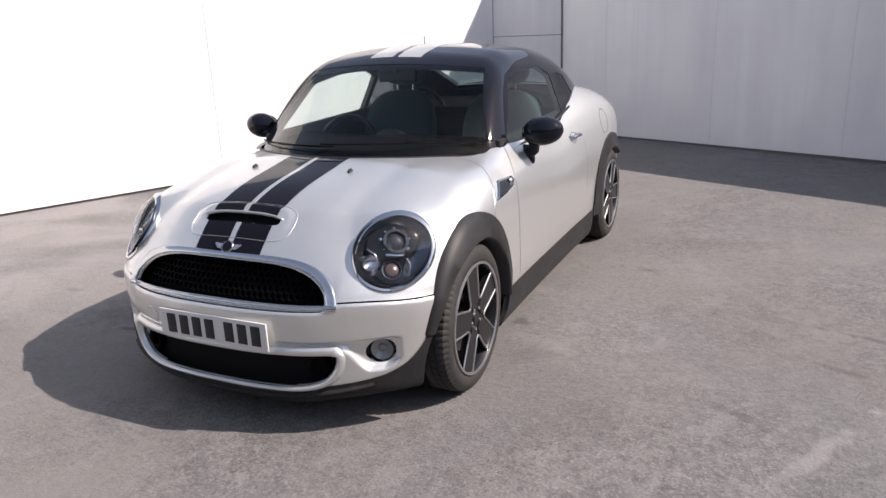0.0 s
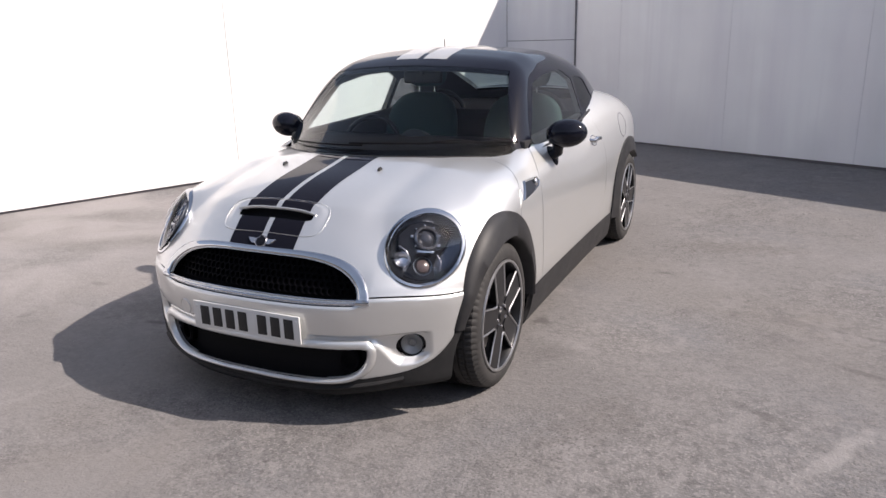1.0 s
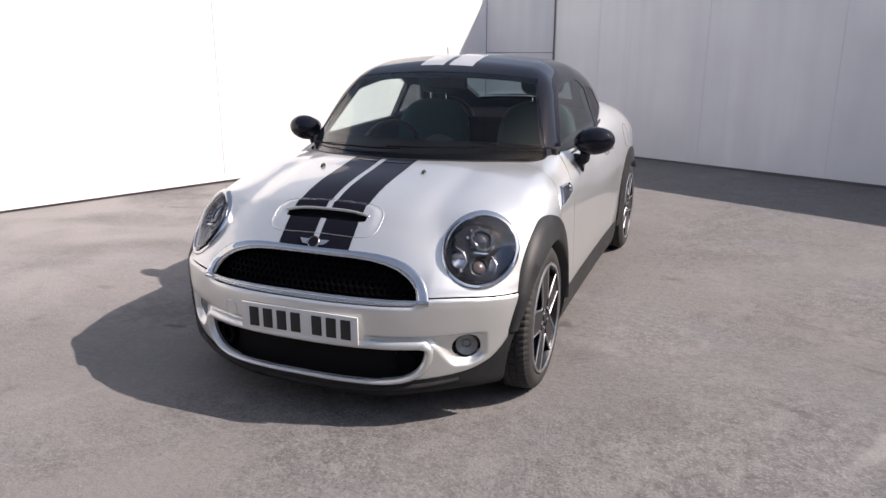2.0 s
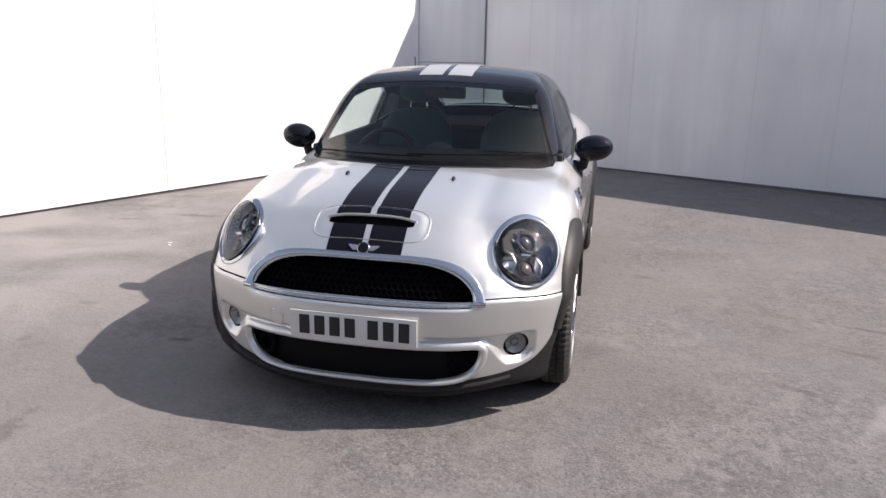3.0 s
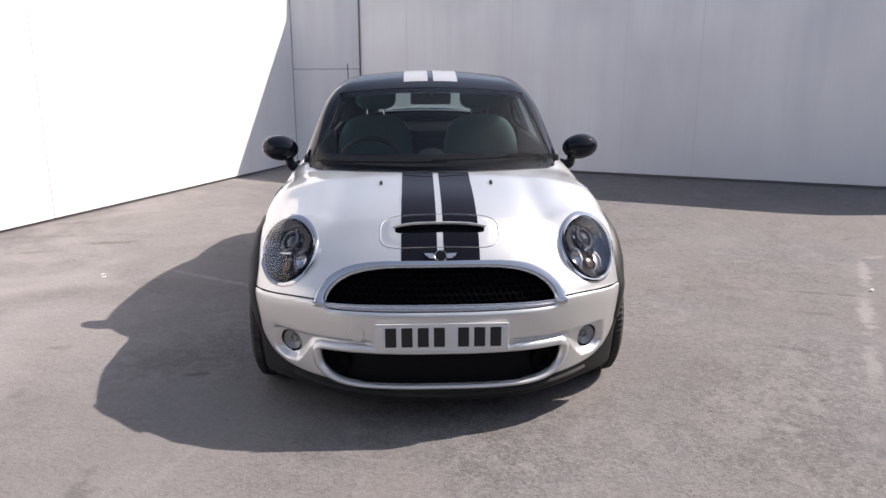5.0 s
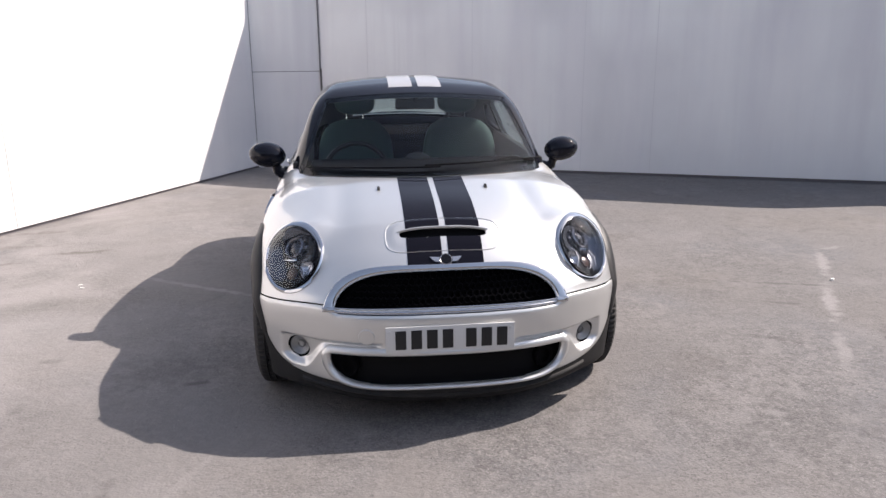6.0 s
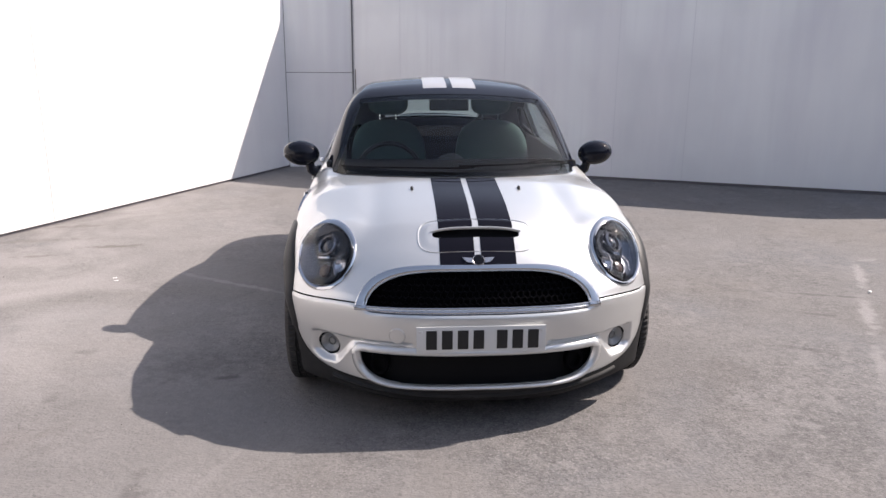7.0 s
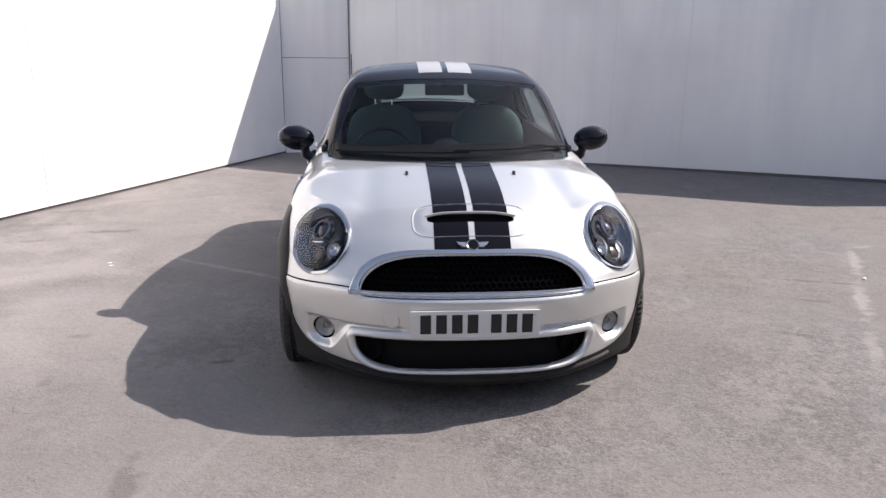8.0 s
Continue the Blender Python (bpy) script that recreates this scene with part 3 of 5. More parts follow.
def scoop_mask(p):
    """Positive inside the rounded outline of the bonnet scoop."""
    u, w = np.abs(p[:, 0]) / 0.243, np.abs(p[:, 1] + 0.237) / 0.072
    return 1 - (u**6 + w**3)**0.25


def seam_rise(x):
    """How far the joint between bumper and bonnet climbs beside the grille."""
    return 0.030 * step(.44, .508, x) - 0.017 * step(.53, .80, x)


def body(p):
    p = fold(p)
    x, y, z = p.T
    front = 1 - step(-0.25, 0.10, y)
    wall = plan_distance(x, y) + inset_front(z - seam_rise(x) * (1 - step(.55, .65, z)) * step(.40, .47, z)) * front + inset_side(z - (0.075 * step(1.5, 2.35, y) + 0.04 * step(.1, .4, y) * (1 - step(1.0, 1.5, y))) * step(.5, .8, z)) * (1 - front)
    top = bonnet_mid(y) - (0.10 + 0.10 * step(0.3, -0.3, y)) * x * x - (0.5 - 0.28 * step(.15, .5, y)) * np.maximum(0, x - 0.45)**2
    top = top - 0.011 * np.exp(-((x - 0.43) / 0.065)**2) * step(-.32, -.10, y) * (1 - step(.15, .55, y))
    top = top + 0.012 * step(0, 0.25, scoop_mask(p)) * step(-.34, -.24, y)
    # channel over the intake that opens into a pocket round the fog lamp
    foot_z = 0.352 - 0.088 * step(.505, .595, x) + 0.02 * step(.63, .69, x)
    sunk = step(.262, .30, x) * (1 - step(.648, .70, x)) * step(foot_z - 0.016, foot_z + 0.018, z) * (1 - step(.370, .388, z))
    wall = wall + front * sunk * (0.017 + 0.012 * step(.52, .60, x))
    lid = (z - top) * 0.85
    f = smax(wall, lid, 0.10)
    lamp = capsule(p, (.580, -.060, .650), (.584, .281, .702), .148, .095)
    f = smin(f, lamp, 0.06)
    return smax(f, 0.105 + 0.045 * step(.25, .62, x) * (1 - step(0.0, 0.3, y)) - z, 0.03)


def belt_z(y):
    return 0.884 + 0.04 * step(0.8, 1.6, y) + 0.045 * step(1.5, 2.05, y) + 0.07 * step(1.95, 2.45, y)


xb = curve([(.5, .66), (.8, .705), (1.2, .735), (1.7, .735), (2.1, .725), (2.5, .672), (2.8, .55), (3.0, .42)])
roof_mid = curve([(.6, 1.16), (.9, 1.275), (1.05, 1.325), (1.2, 1.36), (1.4, 1.386), (1.7, 1.384), (2.0, 1.355), (2.3, 1.285), (2.6, 1.165), (2.9, 1.02)])


def screen_y(x, z):
    return 0.338 + 0.96 * x * x + (1.93 - 2.1 * x * x) * (z - 0.954 + 0.14 * x * x)


def cabin(p):
    p = fold(p)
    x, y, z = p.T
    side = (x - (xb(y) - 0.415 * (z - 0.89))) * 0.9
    roof = z - (roof_mid(y) - 0.16 * x * x)
    screen = (screen_y(x, z) - y) * 0.47
    f = smax(side, roof, 0.10)
    return smax(f, screen, 0.035)


BODY_V, BODY_T = skin(body, loop_body, (0.36, 2.8, 0.45), np.concatenate([np.linspace(-48, -24, 22), np.linspace(-23.5, -2, 76), np.linspace(-1.6, 10, 24), np.linspace(10.7, 62, 70), np.linspace(63.5, 90, 16)]))
ring_a = np.radians(np.linspace(0, 360, 360, endpoint=False))
loop_cabin = np.stack([0.7 * np.sign(np.sin(ring_a)) * np.abs(np.sin(ring_a))**0.7, 1.5 - 1.3 * np.sign(np.cos(ring_a)) * np.abs(np.cos(ring_a))**0.7], 1)
CABIN_V, CABIN_T = skin(cabin, loop_cabin, (1.0, 2.1, 0.90), np.linspace(-8, 90, 110))


# ---- lines that divide the body ----
def gap_line(p):
    """Height above the joint between bumper and bonnet."""
    return p[:, 2] - 0.503 - seam_rise(np.abs(p[:, 0]))


def cowl(p):
    """Ahead of the windscreen's foot."""
    return (0.325 + 0.93 * p[:, 0]**2 - p[:, 1]) * 0.7


def arch(p, y, r):
    return np.hypot(p[:, 1] - y, p[:, 2] - 0.30) - r


ARCH_F = AXLE_F + 0.03


def arch_radius(a):
    """Outer edge of the front arch trim; a: angle from straight ahead."""
    return 1 / np.sqrt((np.cos(a) / np.where(np.cos(a) > 0, 0.388, 0.405))**2 + (np.sin(a) / 0.450)**2)


def arch_front(p):
    a = np.arctan2(p[:, 2] - 0.30, ARCH_F - p[:, 1])
    return np.hypot(p[:, 1] - ARCH_F, p[:, 2] - 0.30) - arch_radius(a) + 0.005


def lamp_hole(p, grow=0.0):
    q = fold(p) - LAMP_C
    d = np.hypot(q @ RING_U / (LAMP_A + grow), q @ RING_V / (LAMP_B + grow)) - 1
    return np.where((q @ LAMP_N > -0.12), d * 0.13, 1.0)


def grille_foot(x):
    return 0.527 - 0.005 * (x / 0.46)**2


def grille_top(x):
    return grille_foot(x) + 0.130 * np.maximum(1e-9, 1 - np.minimum(1, np.abs(x) / 0.460)**4.4)**0.6


def grille_hole(p, grow=0.0):
    x, z = np.abs(p[:, 0]), p[:, 2]
    k = 0.460 / (0.460 + grow)
    d = np.maximum(np.maximum(z - grow - grille_top(x * k), grille_foot(x) - grow - z), x - 0.460 - grow)
    return np.where(p[:, 1] < -0.15, d, 1.0)


def surround_outer(x):
    """Upper edge of the chrome surround on the bonnet."""
    return 0.500 + 0.178 * np.maximum(1e-9, 1 - np.minimum(1, np.abs(x) / 0.511)**5)**0.6


INTAKE_W, INTAKE_TOP, INTAKE_H = 0.492, 0.330, 0.134


def intake_hole(p, grow=0.0):
    x, z = np.abs(p[:, 0]), p[:, 2]
    low = ((x / (INTAKE_W + grow))**7 + (np.maximum(0, INTAKE_TOP - z) / (INTAKE_H + grow))**2.4)**0.3 - 1
    d = np.maximum(low * 0.1, z - INTAKE_TOP - grow)
    return np.where(p[:, 1] < -0.1, d, 1.0)


def fog_hole(p):
    q = fold(p) - FOG_C
    return np.where(p[:, 1] < 0, np.hypot(q[:, 0], q[:, 2]) - 0.047, 1.0)


paint_low = curve([(0, .198), (.4, .20), (.52, .212), (.62, .23), (.69, .262), (.735, .31), (.77, .38), (.80, .45)])
NEAR = 0.003

bonnet_rear = curve([(.3, .42), (.5, .42), (.70, .425), (.76, .45), (.83, .51), (.90, .60), (1.0, .75)])
door_line = curve([(.2, .745), (.6, .735), (.77, .74), (.81, .75), (.87, .80), (.93, .88), (1.0, .98)])
# bonnet
v, t = clip(BODY_V, BODY_T, lambda p: gap_line(p) - NEAR)
v, t = clip(v, t, cowl)
v, t = clip(v, t, lambda p: bonnet_rear(p[:, 2]) - NEAR - p[:, 1])
v, t = clip(v, t, arch_front)
v, t = clip(v, t, lamp_hole)
v, t = clip(v, t, grille_hole)
bonnet_v, bonnet_t = v, t
slot = lambda p: ((np.abs(p[:, 0]) / 0.183)**6 + (np.abs(p[:, 1] + 0.239) / 0.020)**4) - 1
v, t = clip(v, t, lambda p: np.where(p[:, 2] > 0.7, slot(p) * 0.02, 1.0))
bonnet = panel("bonnet", body, v, t, M["paint"], car, "silver metallic bonnet with a raised scoop")

# front bumper
v, t = clip(BODY_V, BODY_T, lambda p: -gap_line(p) - NEAR)
v, t = clip(v, t, lambda p: 0.5 - p[:, 1])
low_v, low_t = clip(v, t, lambda p: np.where((p[:, 2] < 0.40) & (p[:, 1] < ARCH_F), arch(p, ARCH_F, 0.352 + 0.25 * np.maximum(0, 0.38 - p[:, 2])), arch_front(p)))
v, t = clip(v, t, arch_front)
v, t = clip(v, t, lambda p: p[:, 2] - paint_low(np.abs(p[:, 0])))
v, t = clip(v, t, grille_hole)
v, t = clip(v, t, intake_hole)
v, t = clip(v, t, fog_hole)
bumper = panel("front_bumper", body, v, t, M["paint"], car, "silver front bumper with intake opening", deep=0.02)
v, t = clip(low_v, low_t, lambda p: paint_low(np.abs(p[:, 0])) - p[:, 2])
panel("front_lip", body, v, t, M["lip"], car, "black plastic lower bumper edge", out=0.004, deep=0.02)

# flank
flank_v, flank_t = clip(BODY_V, BODY_T, lambda p: p[:, 1] - (bonnet_rear(p[:, 2]) + NEAR))
flank_v, flank_t = clip(flank_v, flank_t, lambda p: np.where(p[:, 1] < 2.75, np.maximum(np.abs(p[:, 0]) - (xb(p[:, 1]) - 0.012 - 0.03 * (1 - step(0.8, 1.0, p[:, 1])) - 0.42 * np.maximum(0, belt_z(p[:, 1]) - 0.90)), cowl(p)), 0.1 + 0 * p[:, 0]))
flank_v, flank_t = clip(flank_v, flank_t, arch_front)
flank_v, flank_t = clip(flank_v, flank_t, lambda p: arch(p, AXLE_R, 0.43))
sill_line = lambda p: p[:, 2] - 0.295
door_front = lambda p: p[:, 1] - door_line(p[:, 2])
door_rear = lambda p: p[:, 1] - (1.93 + 0.10 * np.sin((p[:, 2] - 0.3) * 5))
white_v, white_t = clip(flank_v, flank_t, sill_line)
v, t = clip(flank_v, flank_t, lambda p: -sill_line(p))
v, t = clip(v, t, lambda p: np.maximum(2.7 - p[:, 1], 0.02 - 0 * p[:, 0]))
panel("sill", body, v, t, M["plastic"], car, "black plastic sill", out=0.006, deep=0.02)
v, t = clip(white_v, white_t, lambda p: -door_front(p) - NEAR)
for sgn in (1, -1):
    panel("side_scuttle", body, *clip(v, t, lambda p: p[:, 0] * sgn), M["paint"], car)
v, t = clip(white_v, white_t, lambda p: door_front(p) - NEAR)
v, t = clip(v, t, lambda p: -door_rear(p) - NEAR)
doors = [panel("door", body, *clip(v, t, lambda p: p[:, 0] * sgn), M["paint"], car) for sgn in (1, -1)]
v, t = clip(white_v, white_t, lambda p: door_rear(p) - NEAR)
panel("rear_body", body, v, t, M["paint"], car)

# dark lining under the sheets
v, t = clip(BODY_V, BODY_T, lambda p: np.where(p[:, 1] > 0.3, np.abs(p[:, 0]) - xb(p[:, 1]) + 0.03, 0.1))
v, t = clip(v, t, lambda p: np.where(p[:, 1] < 0.9, np.maximum(cowl(p), np.abs(p[:, 0]) - xb(p[:, 1]) + 0.03), 0.1))
for fn in (lambda p: arch_front(p) + 0.03, lambda p: np.where((p[:, 2] < 0.40) & (p[:, 1] < ARCH_F), arch(p, ARCH_F, 0.375 + 0.25 * np.maximum(0, 0.38 - p[:, 2])), 1.0), lambda p: arch(p, AXLE_R, 0.40), lambda p: lamp_hole(p, -0.003), lambda p: grille_hole(p), lambda p: intake_hole(p), fog_hole,
           lambda p: np.where(p[:, 2] > 0.7, slot(p) * 0.02, 1.0)):
    v, t = clip(v, t, fn)
mesh_ob("body_lining", v - gradient(body, v) * 0.012, t, M["dark"], car, "dark inner body shell")

# stripes: two broad dark bands on the bonnet with a narrow gap
def on_top(p):
    return np.where(p[:, 2] > 0.66, 1.0, -1.0)


for sgn in (1, -1):
    v, t = clip(bonnet_v, bonnet_t, lambda p: sgn * p[:, 0] - 0.013)
    v, t = clip(v, t, lambda p: 0.157 - sgn * p[:, 0])
    v, t = clip(v, t, lambda p: p[:, 2] - surround_outer(p[:, 0]) + 0.002)
    v, t = clip(v, t, lambda p: np.where(p[:, 2] > 0.7, slot(p) * 0.02 - 0.002, 1.0))
    panel("bonnet_stripe", body, v, t, M["stripe_black"], bonnet, "black bonnet stripe", out=0.0012, deep=0.001)


# ---- glazed cabin ----
def screen_face(p):
    return p[:, 1] - screen_y(np.abs(p[:, 0]), p[:, 2])


def screen_in(p, grow=0.0):
    x, z = np.abs(p[:, 0]), p[:, 2]
    lim = np.minimum(0.668 - 0.40 * (z - 0.89) + grow - x, 1.302 - 0.12 * x * x + grow - z)
    return np.minimum(lim, (0.045 - screen_face(p)) * 0.5)


def side_in(p, y0, y1, grow=0.0):
    x, y, z = np.abs(p[:, 0]), p[:, 1], p[:, 2]
    rail = 1.205 + 0.037 * step(1.15, 1.5, y) - 0.055 * step(1.70, 1.90, y) - 0.05 * step(2.0, 2.3, y)
    d = np.minimum(z - belt_z(y) - 0.018 + grow, rail + grow - z)
    d = np.minimum(d, np.minimum(y - y0(z) + grow, y1(z) + grow - y) * 0.8)
    return np.where(x > 0.3, d, -1.0)


pane_front = lambda z: 0.86 + 1.05 * (z - 0.90)
pane_rear = lambda z: 1.845 + 0.15 * (z - 0.95)
quarter_front = lambda z: 1.885 + 0.15 * (z - 0.95)
quarter_rear = lambda z: 2.31 - 0.8 * (z - 0.97)


def rear_in(p):
    return np.minimum(np.minimum(p[:, 1] - 2.17, 2.78 - p[:, 1]), 0.44 - 0.12 * (p[:, 1] - 2.17) - np.abs(p[:, 0]))


v, t = clip(CABIN_V, CABIN_T, lambda p: p[:, 2] - np.where(np.abs(p[:, 0]) < 0.58, 0.86, belt_z(p[:, 1]) - 0.02 + 0.022 * (1 - step(0.8, 1.05, p[:, 1]))))
for fn in (lambda p: -screen_in(p), lambda p: -side_in(p, pane_front, pane_rear), lambda p: -side_in(p, quarter_front, quarter_rear), lambda p: -rear_in(p)):
    v, t = clip(v, t, fn)
roof = panel("roof", cabin, v, t, M["black_paint"], car, "glossy black roof and window pillars", deep=0.03)
inner = v - gradient(cabin, v) * 0.032
mesh_ob("headlining", inner, t[:, ::-1], M["lining"], roof, "grey headlining")
for name, fn, material, label in (("windscreen", lambda p: screen_in(p, 0.006), M["glass"], "green-tinted windscreen"), ("rear_window", lambda p: rear_in(p) + 0.006, M["rear_glass"], "rear window")):
    v, t = clip(CABIN_V, CABIN_T, fn)
    mesh_ob(name, v - gradient(cabin, v) * 0.003, t, material, car, label, normals=gradient(cabin, v)).visible_shadow = False
for sgn in (1, -1):
    for name, a, b in (("door_window", pane_front, pane_rear), ("quarter_window", quarter_front, quarter_rear)):
        v, t = clip(CABIN_V, CABIN_T, lambda p: side_in(p, a, b, 0.006))
        v, t = clip(v, t, lambda p: p[:, 0] * sgn)
        mesh_ob(name, v - gradient(cabin, v) * 0.003, t, M["side_glass"] if name == "door_window" else M["dark_glass"], car, "", normals=gradient(cabin, v))
for sgn in (1, -1):
    v, t = clip(CABIN_V, CABIN_T, lambda p: p[:, 2] - 1.2)
    v, t = clip(v, t, lambda p: sgn * p[:, 0] - 0.016)
    v, t = clip(v, t, lambda p: 0.152 - sgn * p[:, 0])
    v, t = clip(v, t, lambda p: p[:, 1] - 1.10)
    v, t = clip(v, t, lambda p: 2.1 - p[:, 1])
    panel("roof_stripe", cabin, v, t, M["stripe_white"], roof, "white roof stripe", out=0.0015, deep=0.001)


# ---- wheels ----
def build_wheel():
    w = new("wheel")
    w.empty_display_size = 0.1
    wall_side = [(0.298, 0.086), (0.290, 0.092), (0.282, 0.095), (0.272, 0.0985), (0.262, 0.098), (0.252, 0.0985), (0.242, 0.093), (0.238, 0.075)]
    tread = []
    for k in range(-36, 37):
        z = k * 0.0022
        cut = abs(abs(z) - 0.018) < 0.004 or abs(abs(z) - 0.046) < 0.0036
        tread.append((0.312 - 0.005 * (abs(z) / 0.079)**4 - (0.007 if cut else 0), z))
    prof = [(r, -z) for r, z in wall_side[::-1]] + tread + wall_side
    bm = lathe(prof + prof[:1], 216)
    for v_ in bm.verts:
        r, a = math.hypot(v_.co.x, v_.co.y), math.degrees(math.atan2(v_.co.y, v_.co.x)) % 360
        z = abs(v_.co.z)
        k = int(round(a / (360 / 216)))
        if r > 0.288 and 0.053 < z < 0.094 and k % 3 == 0 or r > 0.30 and 0.024 < z < 0.041 and k % 4 == (1 if v_.co.z > 0 else 3):
            v_.co.x, v_.co.y = v_.co.x * (1 - 0.006 / r), v_.co.y * (1 - 0.006 / r)
    part("tyre", bm, M["tyre"], w, "worn black tyre", angle=35)
    part("rim", lathe([(0.239, 0.094), (0.232, 0.099), (0.226, 0.094), (0.214, 0.05), (0.205, -0.05), (0.212, -0.09), (0.239, -0.09)], 72), M["rim"], w, "dark grey alloy rim")
    part("rim_lip", lathe([(0.240, 0.094), (0.238, 0.1005), (0.229, 0.1005), (0.227, 0.094)], 72), M["rim_edge"], w, "bright machined rim lip")
    pol = lambda r, a: (r * math.cos(radians(a)), r * math.sin(radians(a)))
    for k in range(5):
        turn = Matrix.Rotation(radians(72 * k), 4, "Z")
        pts = [pol(0.05, 6), pol(0.09, 9), pol(0.15, 17.5), pol(0.228, 23), pol(0.229, 36), pol(0.228, 49), pol(0.15, 54.5), pol(0.09, 63), pol(0.05, 66), pol(0.045, 36)]
        part("spoke", extrude_outline(pts, 0.03, turn @ Matrix.Translation((0, 0, 0.062)), 0.004), M["rim"], w)
        edge = [pol(0.229, -22.6), pol(0.15, -17), pol(0.092, -8), pol(0.084, 0), pol(0.092, 8), pol(0.15, 17), pol(0.229, 22.6)]
        part("spoke_edge", tube([turn @ Vector((x, y, 0.0915)) for x, y in edge], 0.0042, 6), M["rim_edge"], w, "machined edge of a wheel window")
    part("hub", lathe([(0.0, 0.095), (0.026, 0.094), (0.030, 0.088), (0.034, 0.085), (0.083, 0.089), (0.086, 0.06), (0.066, 0.0), (0, 0)], 36), M["rim"], w)
    for k in range(5):
        a = radians(72 * k + 54)
        part("wheel_bolt", lathe([(0, 0.094), (0.007, 0.094), (0.009, 0.086), (0.009, 0.07)], 10, Matrix.Translation((0.046 * math.cos(a), 0.046 * math.sin(a), 0))), M["satin"], w)
    part("brake_disc", lathe([(0.06, 0.03), (0.145, 0.03), (0.145, 0.008), (0.06, 0.008)], 40), M["brake"], w, "steel brake disc")
    return w


wheel = build_wheel()
wheel.parent = car
places = [(0.728, AXLE_F, 0), (-0.728, AXLE_F, 180), (0.74, AXLE_R, 0), (-0.74, AXLE_R, 180)]
for i, (x, y, flip) in enumerate(places):
    m = Matrix.Translation((x, y, HUB_Z)) @ Matrix.Rotation(radians(flip), 4, "Z") @ Matrix.Rotation(radians(90), 4, "Y") @ Matrix.Rotation(radians(20 * i + 8), 4, "Z")
    if i == 0:
        wheel.matrix_basis = m
    else:
        copy_thing(wheel, m)


# ---- arch claddings and wheel wells ----
def on_side(y, z, sgn, lift=0.0):
    """A point of the flank at (y, z)."""
    y, z = np.asarray(y, float), np.asarray(z, float)
    o = np.stack([np.zeros_like(y), y, z], 1)
    p = shoot(body, o, np.tile([float(sgn), 0, 0], (len(y), 1)), 1.2)
    p[:, 0] += sgn * lift
    return p


for name, yc, sgn in (("wheel_arch", ARCH_F, 1), ("wheel_arch", ARCH_F, -1), ("wheel_arch", AXLE_R, 1), ("wheel_arch", AXLE_R, -1)):
    ang = np.radians(np.linspace(10 if yc < 1 else -12, 183 if yc < 1 else 128, 60))
    flare = step(radians(10), radians(80), ang) if yc < 1 else np.ones(60)
    rows3 = []
    face_x = 0.842 if yc < 1 else 0.85
    r_in = 1 / np.sqrt((np.cos(ang) / np.where(np.cos(ang) > 0, 0.354, 0.335))**2 + (np.sin(ang) / 0.330)**2) if yc < 1 else np.full(60, 0.33)
    r_out = arch_radius(ang) if yc < 1 else np.full(60, 0.441)
    for r, kind in ((r_in, "in"), (r_in + 0.002, "lip"), (r_in + 0.012, "lip2"), (r_in + 0.012 + (r_out - r_in - 0.012) * 0.6, "mid"), (r_out - 0.004, "edge"), (r_out, "skin")):
        yy, zz = yc - r * np.cos(ang) * (1.0 if yc > 1 else 1.0), 0.30 + r * np.sin(ang)
        zz = np.maximum(zz, 0.25)
        p = on_side(yy, np.minimum(zz, 0.80), sgn)
        xs = np.abs(p[:, 0])
        base_x = np.maximum(xs, 0.70)
        if kind == "in":
            x = np.full_like(xs, 0.66)
        elif kind == "lip":
            x = base_x + 0.010 + flare * np.maximum(0, face_x - 0.02 - base_x)
        elif kind == "lip2":
            x = base_x + 0.013 + flare * np.maximum(0, face_x - 0.013 - base_x)
        elif kind == "mid":
            x = base_x + 0.014 + flare * np.maximum(0, face_x - 0.034 - base_x)
        elif kind == "edge":
            x = base_x + 0.010
        else:
            x = base_x - 0.012
        rows3.append(np.stack([sgn * x, p[:, 1], zz], 1))
    n = len(ang)
    v = np.concatenate(rows3)
    faces = [(r * n + i, r * n + i + 1, (r + 1) * n + i + 1, (r + 1) * n + i) for r in range(5) for i in range(n - 1)]
    bm = bmesh.new()
    vs = [bm.verts.new(q) for q in v.tolist()]
    for q in faces:
        bm.faces.new([vs[k] for k in q])
    part(name, bm, M["plastic"], car, "grained black plastic wheel arch trim", angle=55)
    bm = lathe([(0.0, 0.0), (0.335, 0.0), (0.335, 0.27)], 40, Matrix.Translation((sgn * 0.44, yc, 0.30)) @ Matrix.Rotation(radians(90 * sgn), 4, "Y"), 0, 360)
    bmesh.ops.delete(bm, geom=[f for f in bm.faces if f.calc_center_median().z < 0.05], context="FACES")
    part("wheel_well", bm, M["dark"], car)
bm = box((1.26, 2.96, 0.10), (0, 1.54, 0.185), 0.02)
part("underbody", bm, M["dark"], car, "dark underbody")

# unseen plate, added to stop light that passes beneath the car
part("light_block", box((0.8, 0.36, 0.03), (0, -0.12, 0.14), 0.008), M["dark"], car, "unseen black plate added under the nose to block light")


# ---- nose details ----
def on_front(x, z, lift=0.0):
    x, z = np.asarray(x, float), np.asarray(z, float)
    o = np.stack([x, np.full_like(x, 0.25), z], 1)
    p = shoot(body, o, np.tile([0, -1.0, 0], (len(x), 1)), 1.2)
    return p + gradient(body, p) * lift if lift else p


def inset_panel(name, hole, depth, material, parent, label):
    """A floor sunk behind an opening, with its walls."""
    v, t = clip(BODY_V, BODY_T, lambda p: -hole(p))
    return panel(name, body, v, t, material, parent, label, out=-depth, deep=-depth + 0.003)


